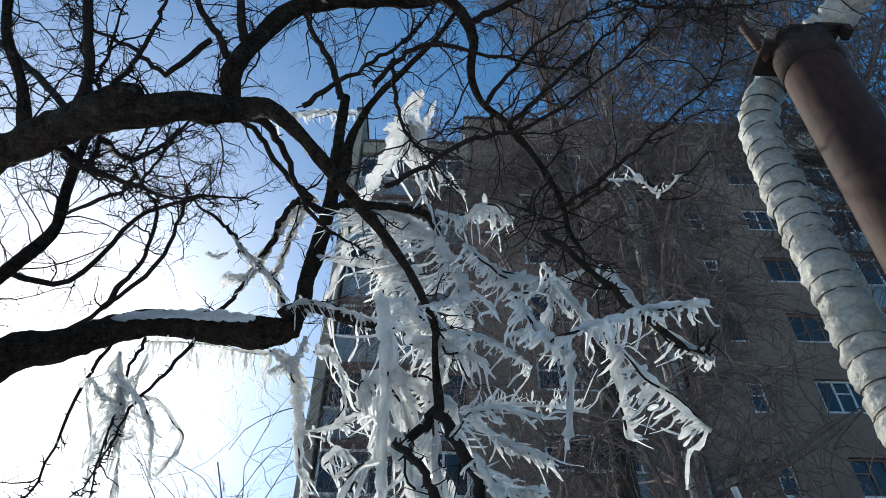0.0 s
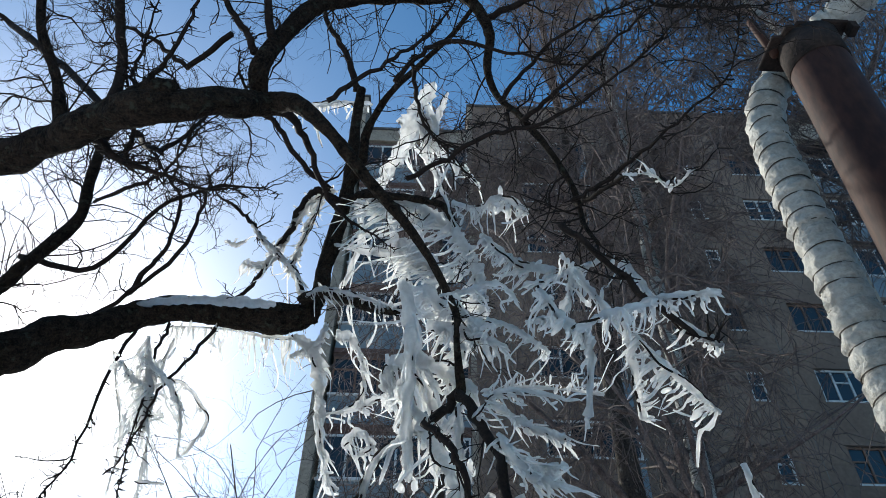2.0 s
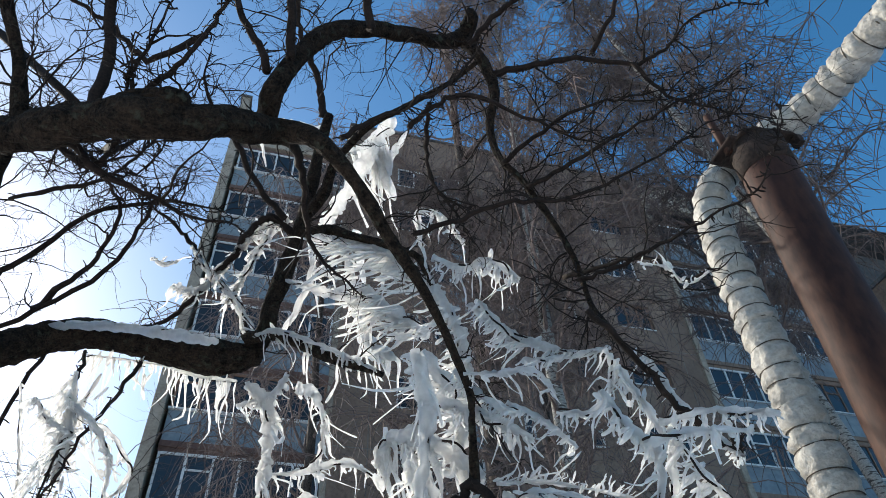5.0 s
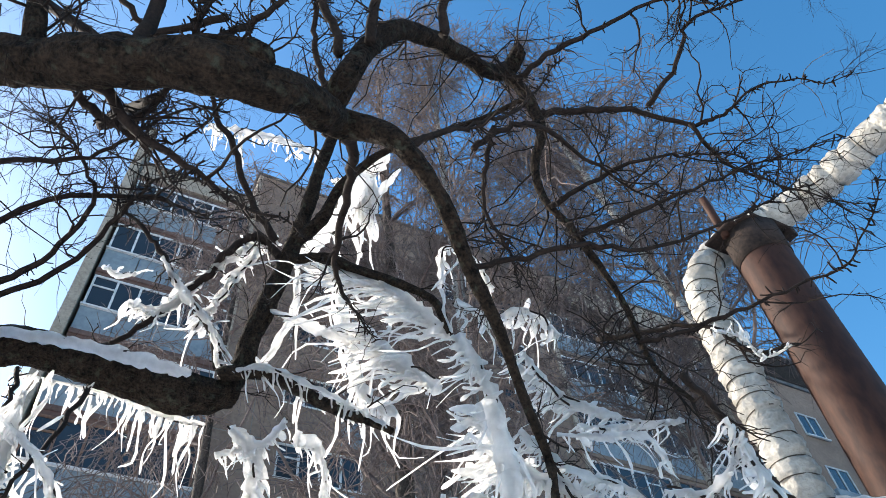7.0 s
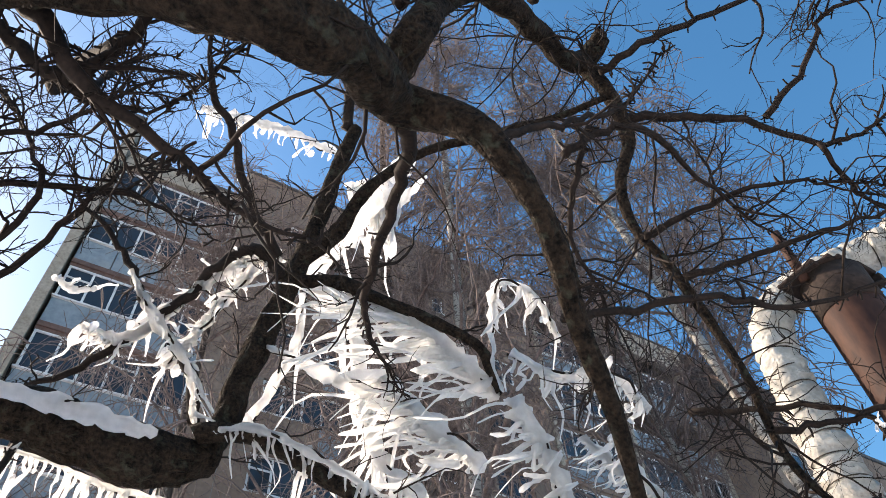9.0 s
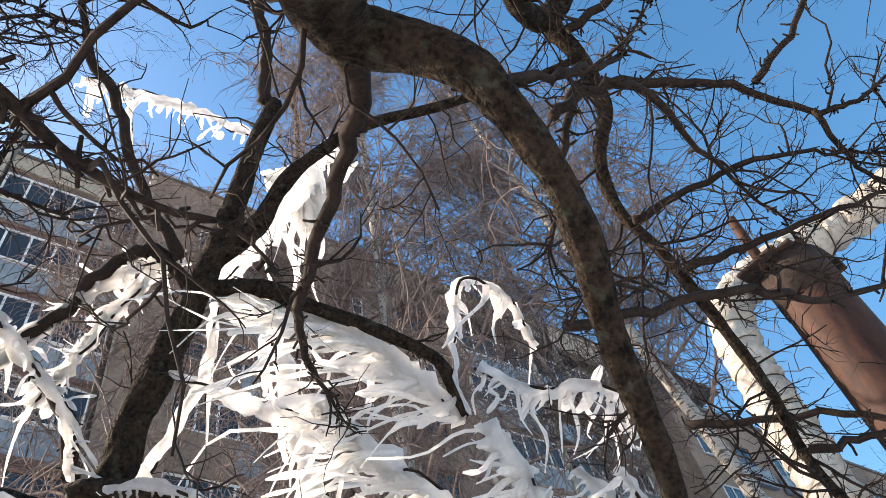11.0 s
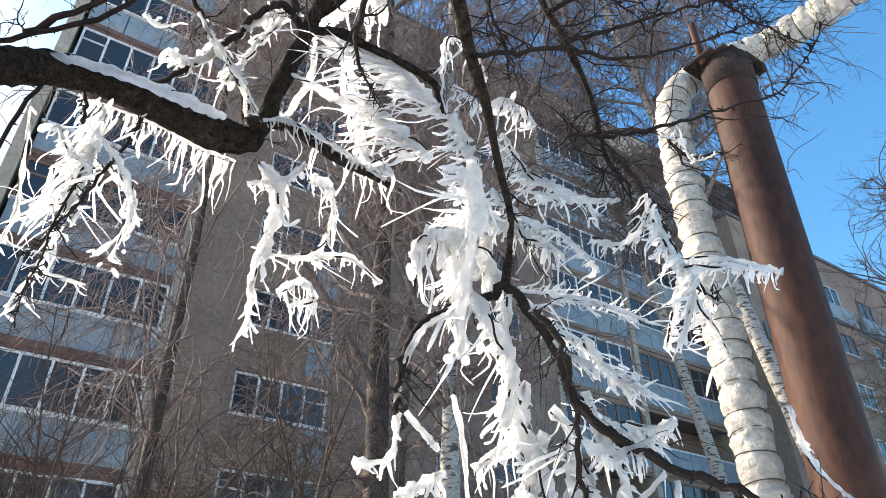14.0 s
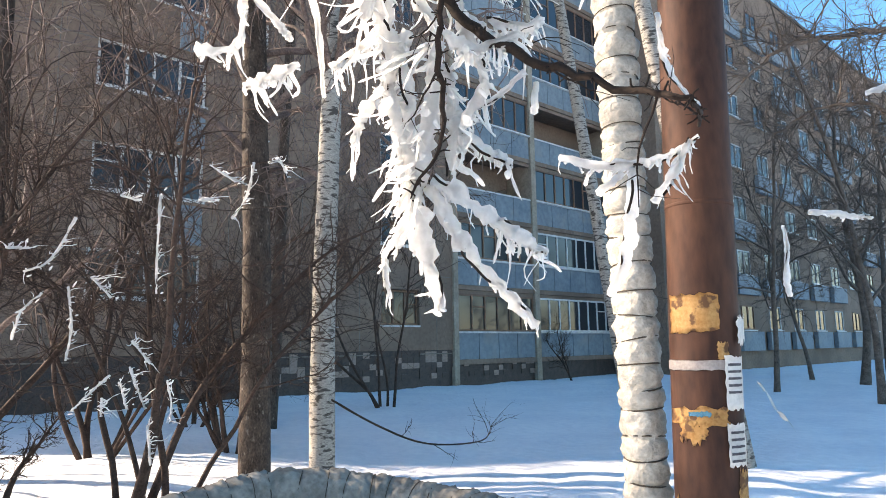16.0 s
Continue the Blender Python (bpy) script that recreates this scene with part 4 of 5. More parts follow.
ICE_ROWS.append(([(1.17, 2.26, 4.12, 0.018), (1.31, 2.28, 3.99, 0.020), (1.39, 2.29, 3.90, 0.017)], (-0.079, 0.065, -0.047), 12, 0.0144, 0.25, 0.25))
ICE_ROWS.append(([(0.79, 2.02, 3.60, 0.034), (0.84, 2.06, 3.35, 0.038), (0.83, 2.16, 3.06, 0.033), (0.85, 2.23, 2.78, 0.021)], (-0.003, 0.071, -0.121), 24, 0.017, 0.6, 0.25))
ICE_ROWS.append(([(1.04, 2.14, 3.06, 0.019), (1.05, 2.19, 2.82, 0.026), (1.09, 2.22, 2.58, 0.033), (1.21, 2.19, 2.31, 0.034), (1.24, 2.23, 2.04, 0.031), (1.25, 2.27, 1.81, 0.022)], (-0.045, 0.08, -0.08), 44, 0.0165, 0.7, 0.25))
ICE_ROWS.append(([(1.09, 2.08, 2.97, 0.012), (1.18, 1.93, 2.99, 0.012), (1.27, 1.83, 2.94, 0.012), (1.37, 1.72, 2.85, 0.007)], (0.076, -0.035, -0.04), 26, 0.0083, 0.6, 0.25))
ICE_ROWS.append(([(1.17, 2.04, 2.82, 0.014), (1.26, 1.95, 2.73, 0.016), (1.35, 1.85, 2.67, 0.011)], (0.062, -0.013, -0.06), 24, 0.0117, 0.8, 0.25))
ICE_ROWS.append(([(1.24, 2.04, 2.61, 0.016), (1.35, 1.96, 2.51, 0.018), (1.41, 1.90, 2.46, 0.016), (1.49, 1.77, 2.50, 0.013)], (0.04, 0.024, -0.095), 18, 0.0139, 0.6, 0.25))
ICE_ROWS.append(([(0.94, 2.17, 3.00, 0.012), (0.81, 2.24, 2.95, 0.017), (0.71, 2.29, 2.87, 0.016), (0.66, 2.35, 2.72, 0.016), (0.64, 2.37, 2.58, 0.013)], (0, 0, 0), 0, 0.0093, 0.35, 0.25))
ICE_ROWS.append(([(0.66, 2.38, 2.55, 0.016), (0.67, 2.45, 2.40, 0.018), (0.57, 2.54, 2.38, 0.020)], (0.028, 0.02, -0.073), 8, 0.0137, 0.3, 0.25))
ICE_ROWS.append(([(0.68, 2.36, 2.55, 0.016), (0.77, 2.34, 2.46, 0.016), (0.81, 2.33, 2.42, 0.016)], (0, 0, 0), 0, 0.009, 0.35, 0.25))
ICE_ROWS.append(([(0.72, 2.49, 2.27, 0.020), (0.78, 2.42, 2.31, 0.029), (0.85, 2.35, 2.34, 0.020)], (0.026, 0.022, -0.073), 9, 0.016, 0.4, 0.25))
ICE_ROWS.append(([(0.84, 2.27, 2.62, 0.014), (0.90, 2.30, 2.47, 0.014), (0.97, 2.37, 2.26, 0.009)], (0, 0, 0), 0, 0.0092, 0.35, 0.25))
ICE_ROWS.append(([(1.29, 1.54, 3.17, 0.016), (1.36, 1.54, 3.04, 0.020), (1.43, 1.52, 2.96, 0.020), (1.42, 1.62, 2.73, 0.015)], (-0.044, 0.057, -0.041), 22, 0.0138, 0.6, 0.25))
ICE_ROWS.append(([(1.38, 1.51, 2.97, 0.015), (1.47, 1.39, 2.96, 0.015), (1.57, 1.26, 2.90, 0.011)], (0.012, 0.033, -0.075), 12, 0.0114, 0.4, 0.25))
ICE_ROWS.append(([(1.23, 2.05, 2.47, 0.029), (1.24, 2.08, 2.26, 0.035), (1.23, 2.14, 2.01, 0.040), (1.22, 2.16, 1.91, 0.035)], (-0.053, 0.066, -0.097), 34, 0.0171, 0.7, 0.25))
ICE_ROWS.append(([(1.22, 2.16, 1.95, 0.033), (1.20, 2.21, 1.76, 0.027), (1.16, 2.26, 1.68, 0.017), (1.18, 2.26, 1.53, 0.013)], (-0.002, 0.011, -0.052), 8, 0.0147, 0.5, 0.25))
ICE_ROWS.append(([(1.23, 2.16, 1.91, 0.035), (1.26, 2.16, 1.70, 0.040), (1.32, 2.14, 1.50, 0.021)], (-0.01, 0.019, -0.052), 12, 0.0168, 0.6, 0.25))
ICE_ROWS.append(([(1.26, 2.13, 1.93, 0.031), (1.34, 2.06, 1.74, 0.033), (1.42, 1.99, 1.60, 0.029), (1.54, 1.89, 1.43, 0.022)], (0.015, -0.004, -0.057), 18, 0.0166, 0.6, 0.25))
ICE_ROWS.append(([(1.27, 2.11, 1.95, 0.035), (1.39, 1.99, 1.83, 0.035), (1.48, 1.90, 1.74, 0.027), (1.54, 1.84, 1.68, 0.018)], (0.008, 0.012, -0.107), 17, 0.0125, 0.12, 0.25))
ICE_ROWS.append(([(1.31, 2.04, 2.12, 0.025), (1.38, 1.96, 2.05, 0.025), (1.43, 1.89, 1.99, 0.018)], (0.01, 0.008, -0.1), 9, 0.0167, 0.25, 0.25))
ICE_ROWS.append(([(1.19, 2.25, 2.36, 0.022), (1.13, 2.32, 2.25, 0.026), (1.10, 2.38, 2.12, 0.017)], (-0.008, 0.027, -0.111), 12, 0.0156, 0.4, 0.25))
ICE_ROWS.append(([(1.30, 1.86, 2.47, 0.018), (1.40, 1.76, 2.44, 0.018), (1.43, 1.73, 2.47, 0.016)], (0.008, 0.007, -0.084), 6, 0.0148, 0.4, 0.25))
ICE_ROWS.append(([(1.29, 2.05, 2.16, 0.013), (1.36, 1.91, 2.21, 0.014), (1.40, 1.79, 2.29, 0.012)], (0, 0, 0), 0, 0.0084, 0.35, 0.25))
ICE_ROWS.append(([(-0.63, 2.97, 3.74, 0.020), (-0.63, 3.09, 3.62, 0.025), (-0.64, 3.18, 3.55, 0.017)], (-0.05, 0.105, -0.069), 24, 0.0141, 1.5, 0.2))
ICE_ROWS.append(([(-0.56, 2.99, 3.93, 0.010), (-0.62, 3.12, 3.76, 0.013), (-0.48, 3.15, 3.72, 0.013), (-0.34, 3.26, 3.57, 0.016), (-0.46, 3.37, 3.40, 0.013)], (-0.042, 0.059, -0.064), 12, 0.0135, 0.8, 0.25))
ICE_ROWS.append(([(-0.90, 3.04, 3.86, 0.006), (-0.85, 3.21, 3.64, 0.013), (-0.82, 3.34, 3.46, 0.013), (-0.87, 3.50, 3.24, 0.006)], (0.054, 0.051, -0.049), 8, 0.0105, 0.8, 0.25))
ICE_ROWS.append(([(1.90, 1.42, 2.18, 0.008), (1.85, 1.47, 2.27, 0.012), (1.82, 1.50, 2.37, 0.015), (1.81, 1.51, 2.53, 0.010)], (0.012, -0.007, -0.022), 6, 0.0089, 0.8, 0.25))
ICE_ROWS.append(([(1.85, 1.41, 2.06, 0.010), (1.80, 1.51, 2.00, 0.016), (1.70, 1.66, 1.98, 0.021), (1.59, 1.80, 2.02, 0.019)], (-0.003, 0.014, -0.059), 12, 0.0128, 0.5, 0.25))
ICE_ROWS.append(([(1.74, 1.60, 1.97, 0.021), (1.75, 1.62, 1.81, 0.027), (1.75, 1.65, 1.67, 0.027), (1.72, 1.70, 1.53, 0.018)], (0, 0, 0), 0, 0.0084, 0.35, 0.25))
ICE_ROWS.append(([(1.83, 1.43, 2.05, 0.010), (1.80, 1.48, 1.94, 0.016), (1.76, 1.54, 1.84, 0.014)], (0.033, -0.022, -0.052), 6, 0.0106, 0.6, 0.25))
ICE_ROWS.append(([(1.72, 1.63, 1.95, 0.018), (1.66, 1.69, 1.88, 0.021)], (0, 0, 0), 0, 0.0084, 0.35, 0.25))
ICE_ROWS.append(([(1.51, 1.83, 2.29, 0.013), (1.51, 1.84, 2.18, 0.017)], (0, 0, 0), 0, 0.0086, 0.35, 0.25))
ICE_ROWS.append(([(1.94, 1.11, 1.76, 0.013), (2.01, 1.05, 1.75, 0.013), (2.08, 0.98, 1.74, 0.011)], (-0.011, 0.013, -0.017), 6, 0.0146, 0.8, 0.25))
ICE_ROWS.append(([(1.88, 1.17, 1.72, 0.005), (1.90, 1.17, 1.65, 0.009), (1.90, 1.18, 1.57, 0.011), (1.91, 1.18, 1.50, 0.009)], (0, 0, 0), 0, 0.0081, 0.35, 0.25))
ICE_ROWS.append(([(1.93, 0.92, 2.09, 0.012), (1.98, 0.87, 2.11, 0.012), (2.04, 0.81, 2.15, 0.011)], (0, 0, 0), 0, 0.0084, 0.35, 0.25))
ICE_ROWS.append(([(1.16, 2.21, 2.73, 0.022), (1.15, 2.25, 2.55, 0.028), (1.09, 2.32, 2.46, 0.024), (1.02, 2.40, 2.40, 0.017)], (-0.008, 0.023, -0.091), 16, 0.016, 0.6, 0.25))
ICE_ROWS.append(([(1.19, 2.16, 2.49, 0.030), (1.15, 2.21, 2.31, 0.032), (1.17, 2.19, 2.14, 0.032), (1.21, 2.16, 1.99, 0.029)], (-0.054, 0.061, -0.066), 30, 0.0173, 0.7, 0.25))
ICE_ROWS.append(([(1.23, 1.96, 2.61, 0.022), (1.29, 1.94, 2.41, 0.027), (1.34, 1.92, 2.27, 0.022), (1.29, 1.99, 2.12, 0.021)], (0.041, -0.026, -0.071), 26, 0.0149, 0.7, 0.25))
ICE_ROWS.append(([(1.26, 2.05, 2.35, 0.031), (1.31, 2.04, 2.18, 0.031), (1.31, 2.06, 1.99, 0.027)], (0.052, -0.039, -0.052), 22, 0.017, 0.8, 0.25))
ICE_ROWS.append(([(0.79, 2.21, 3.19, 0.031), (0.93, 2.15, 2.92, 0.035), (1.02, 2.12, 2.71, 0.032), (1.00, 2.18, 2.50, 0.023)], (-0.023, 0.067, -0.111), 30, 0.0165, 0.6, 0.25))
ICE_ROWS.append(([(1.16, 1.86, 2.79, 0.020), (1.24, 1.82, 2.63, 0.022), (1.33, 1.74, 2.56, 0.015)], (0.054, -0.022, -0.054), 30, 0.0112, 0.9, 0.25))
ICE_ROWS.append(([(1.07, 1.98, 2.52, 0.024), (1.22, 1.89, 2.36, 0.024), (1.33, 1.75, 2.39, 0.017)], (0.042, 0.001, -0.084), 22, 0.0153, 0.7, 0.25))
ICE_ROWS.append(([(0.92, 2.20, 3.49, 0.029), (1.08, 2.07, 3.36, 0.028), (1.22, 1.97, 3.23, 0.018)], (0.057, 0.051, -0.081), 30, 0.0145, 0.8, 0.25))
ICE_ROWS.append(([(1.00, 2.17, 3.62, 0.020), (1.09, 2.07, 3.44, 0.019), (1.17, 1.93, 3.30, 0.011)], (-0.052, 0.058, -0.024), 24, 0.0098, 0.3, 0.25))
ICE_ROWS.append(([(1.03, 2.54, 4.43, 0.037), (1.15, 2.52, 4.16, 0.041), (1.19, 2.54, 3.93, 0.039), (1.15, 2.58, 3.69, 0.032)], (-0.173, 0.114, -0.007), 34, 0.0191, 0.35, 0.3))
ICE_ROWS.append(([(1.18, 2.39, 4.21, 0.022), (1.30, 2.33, 4.04, 0.021), (1.40, 2.25, 3.91, 0.020), (1.54, 2.09, 3.75, 0.014)], (-0.037, 0.081, -0.043), 26, 0.0132, 0.5, 0.25))
ICE_ROWS.append(([(0.79, 6.14, 1.96, 0.011), (0.93, 5.99, 2.05, 0.011), (1.04, 5.83, 2.35, 0.011)], (0.048, -0.053, 0.044), 9, 0.0091, 1.1, 0.25))
ICE_ROWS.append(([(1.07, 5.99, 1.30, 0.011), (1.08, 5.94, 1.55, 0.011), (1.04, 5.92, 1.84, 0.011)], (0.048, -0.052, 0.044), 9, 0.0091, 1.1, 0.25))
ICE_ROWS.append(([(1.52, 5.48, 1.78, 0.011), (1.50, 5.44, 2.14, 0.011), (1.49, 5.39, 2.51, 0.011)], (0.046, -0.05, 0.042), 9, 0.0086, 1.1, 0.25))
ICE_ROWS.append(([(0.76, 6.25, 1.46, 0.011), (0.80, 6.17, 1.67, 0.011), (0.90, 6.06, 1.80, 0.011)], (0.049, -0.054, 0.045), 9, 0.0093, 1.1, 0.25))
ICE_ROWS.append(([(1.13, 6.00, 0.93, 0.011), (1.22, 5.90, 1.06, 0.011), (1.32, 5.78, 1.19, 0.011)], (0.048, -0.052, 0.044), 9, 0.009, 1.1, 0.25))
ICE_ROWS.append(([(1.53, 5.62, 0.94, 0.011), (1.47, 5.65, 1.10, 0.011), (1.42, 5.67, 1.25, 0.011)], (0.047, -0.051, 0.043), 9, 0.0088, 1.1, 0.25))
ICE_ROWS.append(([(1.67, 5.51, 0.84, 0.011), (1.67, 5.49, 0.98, 0.011), (1.63, 5.49, 1.15, 0.011)], (0.046, -0.05, 0.042), 9, 0.0087, 1.1, 0.25))
ICE_ROWS.append(([(1.89, 5.05, 2.32, 0.011), (1.96, 4.96, 2.49, 0.011), (1.98, 4.89, 2.73, 0.011)], (0.044, -0.048, 0.04), 9, 0.0083, 1.1, 0.25))
ICE_ROWS.append(([(1.74, 5.12, 2.72, 0.011), (1.85, 5.03, 2.63, 0.011), (1.95, 4.95, 2.57, 0.011)], (0.044, -0.048, 0.041), 9, 0.0084, 1.1, 0.25))
ICE_ROWS.append(([(2.06, 4.82, 2.73, 0.011), (2.12, 4.76, 2.73, 0.011), (2.17, 4.73, 2.62, 0.011)], (0.044, -0.047, 0.04), 9, 0.0082, 1.1, 0.25))
ICE_ROWS.append(([(1.16, 5.80, 1.91, 0.011), (1.28, 5.71, 1.76, 0.011)], (0.047, -0.051, 0.043), 9, 0.0089, 1.1, 0.25))
ICE_ROWS.append(([(1.42, 5.64, 1.44, 0.011), (1.53, 5.57, 1.27, 0.011)], (0.046, -0.05, 0.042), 9, 0.0087, 1.1, 0.25))
ICE_ROWS.append(([(1.27, 5.59, 2.51, 0.011), (1.36, 5.51, 2.47, 0.011)], (0.046, -0.05, 0.042), 9, 0.0088, 1.1, 0.25))
ICE_ROWS.append(([(1.70, 5.20, 2.46, 0.011), (1.77, 5.13, 2.47, 0.011)], (0.045, -0.049, 0.041), 9, 0.0084, 1.1, 0.25))
ICE_ROWS.append(([(0.68, 6.21, 2.14, 0.011), (0.80, 6.09, 2.13, 0.011)], (0.049, -0.054, 0.045), 9, 0.0093, 1.1, 0.25))
ICE_ROWS.append(([(1.29, 5.85, 0.89, 0.011), (1.29, 5.83, 1.02, 0.011)], (0.048, -0.052, 0.044), 9, 0.009, 1.1, 0.25))
ICE_ROWS.append(([(1.43, 5.72, 0.94, 0.011), (1.37, 5.73, 1.14, 0.011)], (0.047, -0.051, 0.043), 9, 0.0089, 1.1, 0.25))
ICE_ROWS.append(([(1.59, 5.64, 0.53, 0.011), (1.55, 5.62, 0.82, 0.011)], (0.047, -0.051, 0.043), 9, 0.0089, 1.1, 0.25))


# ---- the old fruit tree ----
def make_tree():
    rng = np.random.default_rng(11)
    tree = thing("old_fruit_tree", "old dark-barked fruit tree with spreading limbs and bare twigs", "tree", (-1.45, 3.7, 0))
    t = Tubes()
    t.add(smooth_line([(-1.45, 3.75, -0.3, 0.25), (-1.45, 3.6, 1.0, 0.21), (-1.48, 3.3, 2.2, 0.19), (-1.5, 3.01, 2.97, 0.175), (-1.52, 2.71, 3.56, 0.16), (-1.46, 2.25, 3.95, 0.145), (-1.43, 1.88, 4.24, 0.14), (-1.55, 1.64, 4.85, 0.12), (-1.75, 1.4, 5.6, 0.08), (-1.8, 1.2, 6.6, 0.05)], 14), 30, 0.012, rng, ridges=0.12)
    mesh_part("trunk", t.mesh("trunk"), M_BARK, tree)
    joins = {"limb": [(-1.46, 2.15, 3.95, 0.10), (-1.3, 1.92, 4.12, 0.095)], "low_limb": [(-1.52, 2.75, 3.5, 0.11), (-1.25, 2.98, 3.9, 0.095)]}
    tails = {"limb": [(1.05, 2.17, 3.13, 0.02)]}
    # how many side twigs, how long
    bushy = {"limb": (9, 0.35), "riser": (15, 0.6), "drooping_branch": (24, 0.42), "stem_top": (8, 0.4), "stem_fork": (9, 0.4), "stem": (4, 0.3), "low_limb": (4, 0.3), "left_riser": (11, 0.5), "left_riser_b": (11, 0.45),
             "left_low": (34, 0.8), "left_web": (12, 0.35), "up_a": (5, 0.3), "up_b": (6, 0.3), "up_c": (7, 0.42), "up_d": (8, 0.45), "up_e": (8, 0.5), "hang_left": (8, 0.35)}
    for name, pts in BOUGHS.items():
        thick = pts[0][3] > 0.03
        line = smooth_line(joins.get(name, []) + pts + tails.get(name, []), 16 if thick else 5)
        if thick:
            wob = np.array([[noise.noise((q[0] * 5, q[1] * 5, q[2] * 5 + k * 9)) for k in range(3)] for q in line])
            line[1:-1, :3] += wob[1:-1] * line[1:-1, 3:4] * 0.35
            line[1:-1, 3] *= 1 + 0.18 * np.array([noise.noise((q[0] * 7, q[1] * 7, q[2] * 7)) for q in line[1:-1]])
        else:
            jit = rng.normal(0, 0.006, (len(line), 3))
            line[1:-1, :3] += jit[1:-1]
        t = Tubes()
        if thick:
            t.add(line, 30, 0.012, rng, ridges=0.13)
        else:
            if name not in ("knee_right", "knee_left", "far_right_arm", "tip_arm", "low_spur"):
                out = line[-1, :3] - line[-4, :3]
                tail = crooked(line[-1, :3], out, rng.uniform(0.3, 0.5), line[-1, 3], 0.002, rng, 8, 0.2)
                line = np.vstack([line, smooth_line(tail, 2)[1:]])
            t.add(line, 7, 0.08, rng)
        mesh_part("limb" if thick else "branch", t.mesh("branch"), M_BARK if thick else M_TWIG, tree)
        n, ln = bushy.get(name, (13 if "left_web" in name or "side" in name else 11 if "web" in name else 6, 0.4 if "web" in name or "side" in name else 0.28))
        tw = Tubes()
        sprout(tw, line, rng, n, ln, 0.0056, 2 if n > 7 else 1, 0.8, 0.3, 0.0, 4, 0.12, 0.25 if name in ("limb", "riser") else 0.1)
        if not thick:
            for k in range(len(line) * 2):
                q = line[rng.integers(0, len(line))]
                spur = crooked(q[:3], rng.normal(0, 1, 3), rng.uniform(0.015, 0.05), 0.0042, 0.003, rng, 2, 0.3)
                tw.add(spur, 4)
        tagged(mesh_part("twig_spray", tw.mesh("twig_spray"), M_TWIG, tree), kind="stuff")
    return tree


make_tree()


# ---- ice on the tree ----
def smooth_noise(line, rng):
    """A slow wander, so that the twig comes near the surface of its ice here and there."""
    k = rng.uniform(0, 50)
    return np.array([[1.5 * noise.noise((q[0] * 9 + k, q[1] * 9, q[2] * 9 + 7 * j)) for j in range(3)] for q in line])


def make_ice():
    rng = np.random.default_rng(21)
    for pts, reach, count, thick, spread, curl in ICE_ROWS:
        c = np.mean([q[:3] for q in pts], axis=0)
        cl = thing("ice_cluster", "clear and white ice frozen round twigs with icicles" if count else "smooth white ice frozen along a branch", "ice", c, "ice on the fruit tree")
        line = smooth_line(pts, 9)
        lump = 1 + (0.7 if count else 0.25) * np.array([noise.noise((q[0] * 22, q[1] * 22, q[2] * 22)) for q in line])
        body = line.copy()
        body[:, 3] *= lump * 0.85
        body[:, :3] += rng.normal(0, 0.12, (len(line), 3)) * line[:, 3:4]
        t = Tubes()
        t.add(body, 12, 0.05 if count else 0.01, rng, False, 0.85, lumps=0.75 if count else 0.3, size=0.024 if count else 0.05)
        mesh_part("ice_sheath", t.mesh("ice_sheath"), M_ICE, cl)
        core = line.copy()
        core[:, 3] = np.clip(line[:, 3] * 0.3, 0.002, 0.005)
        core[:, :3] += smooth_noise(line, rng) * line[:, 3:4]
        t = Tubes()
        t.add(core, 5)
        mesh_part("twig", t.mesh("twig"), M_TWIG, cl, "dark twig inside the ice")
        reach_v = np.array(reach)
        full = np.linalg.norm(reach_v)
        if count > 6:
            for k in range(int(count * 0.5)):
                i = rng.integers(0, len(line))
                c0 = line[i, :3] + reach_v * rng.uniform(0.0, 0.45) + rng.normal(0, 0.25 * spread, 3) * full
                d0 = reach_v * rng.uniform(0.2, 0.6) + rng.normal(0, 0.13, 3) * full
                w0 = thick * rng.uniform(0.5, 1.15)
                t = Tubes()
                t.add([(*(c0 + d0 * u), w0 * f) for u, f in ((-0.5, 0.35), (-0.3, 0.85), (0, 1.05), (0.25, 0.9), (0.42, 0.55), (0.5, 0.2))], 9, 0.06, rng, False, 0.7, lumps=0.6, size=0.022)
                mesh_part("ice_lump", t.mesh("ice_lump"), M_ICE, cl)
        count = int(count * 2.0)
        for k in range(count):
            s = (k + rng.uniform(0, 1)) / count * (len(line) - 1)
            i = min(int(s), len(line) - 2)
            b = line[i] + (line[i + 1] - line[i]) * (s - i)
            way = reach_v + rng.normal(0, spread * 0.6, 3) * full + np.array([0, 0, -0.12 * full])
            ln = 0.15 + 1.0 * rng.random() ** 1.7
            bendv = rng.normal(0, curl + 0.1, 3) * full
            side = rng.normal(0, 0.07, 3) * full
            r = thick * rng.uniform(0.24, 0.68)
            blunt = rng.random() < 0.45
            rows = []
            for u in (0, 0.08, 0.2, 0.33, 0.46, 0.6, 0.74, 0.87, 0.96, 1.0):
                bump = 1 + 0.4 * rng.uniform(-1, 1)
                taper = (1.0 - 0.35 * u) * (0.55 if u > 0.99 else 1.0) if blunt else 1.15 - 0.98 * u ** 1.1
                rows.append((*(b[:3] + (way * u + bendv * u * u + side * math.sin(u * 7) + np.array([0, 0, -0.12 * full * u * u])) * ln), max(0.0012, r * bump * taper)))
            t = Tubes()
            t.add(rows, 7, 0.14, rng)
            mesh_part("icicle", t.mesh("icicle"), M_ICE, cl)


make_ice()


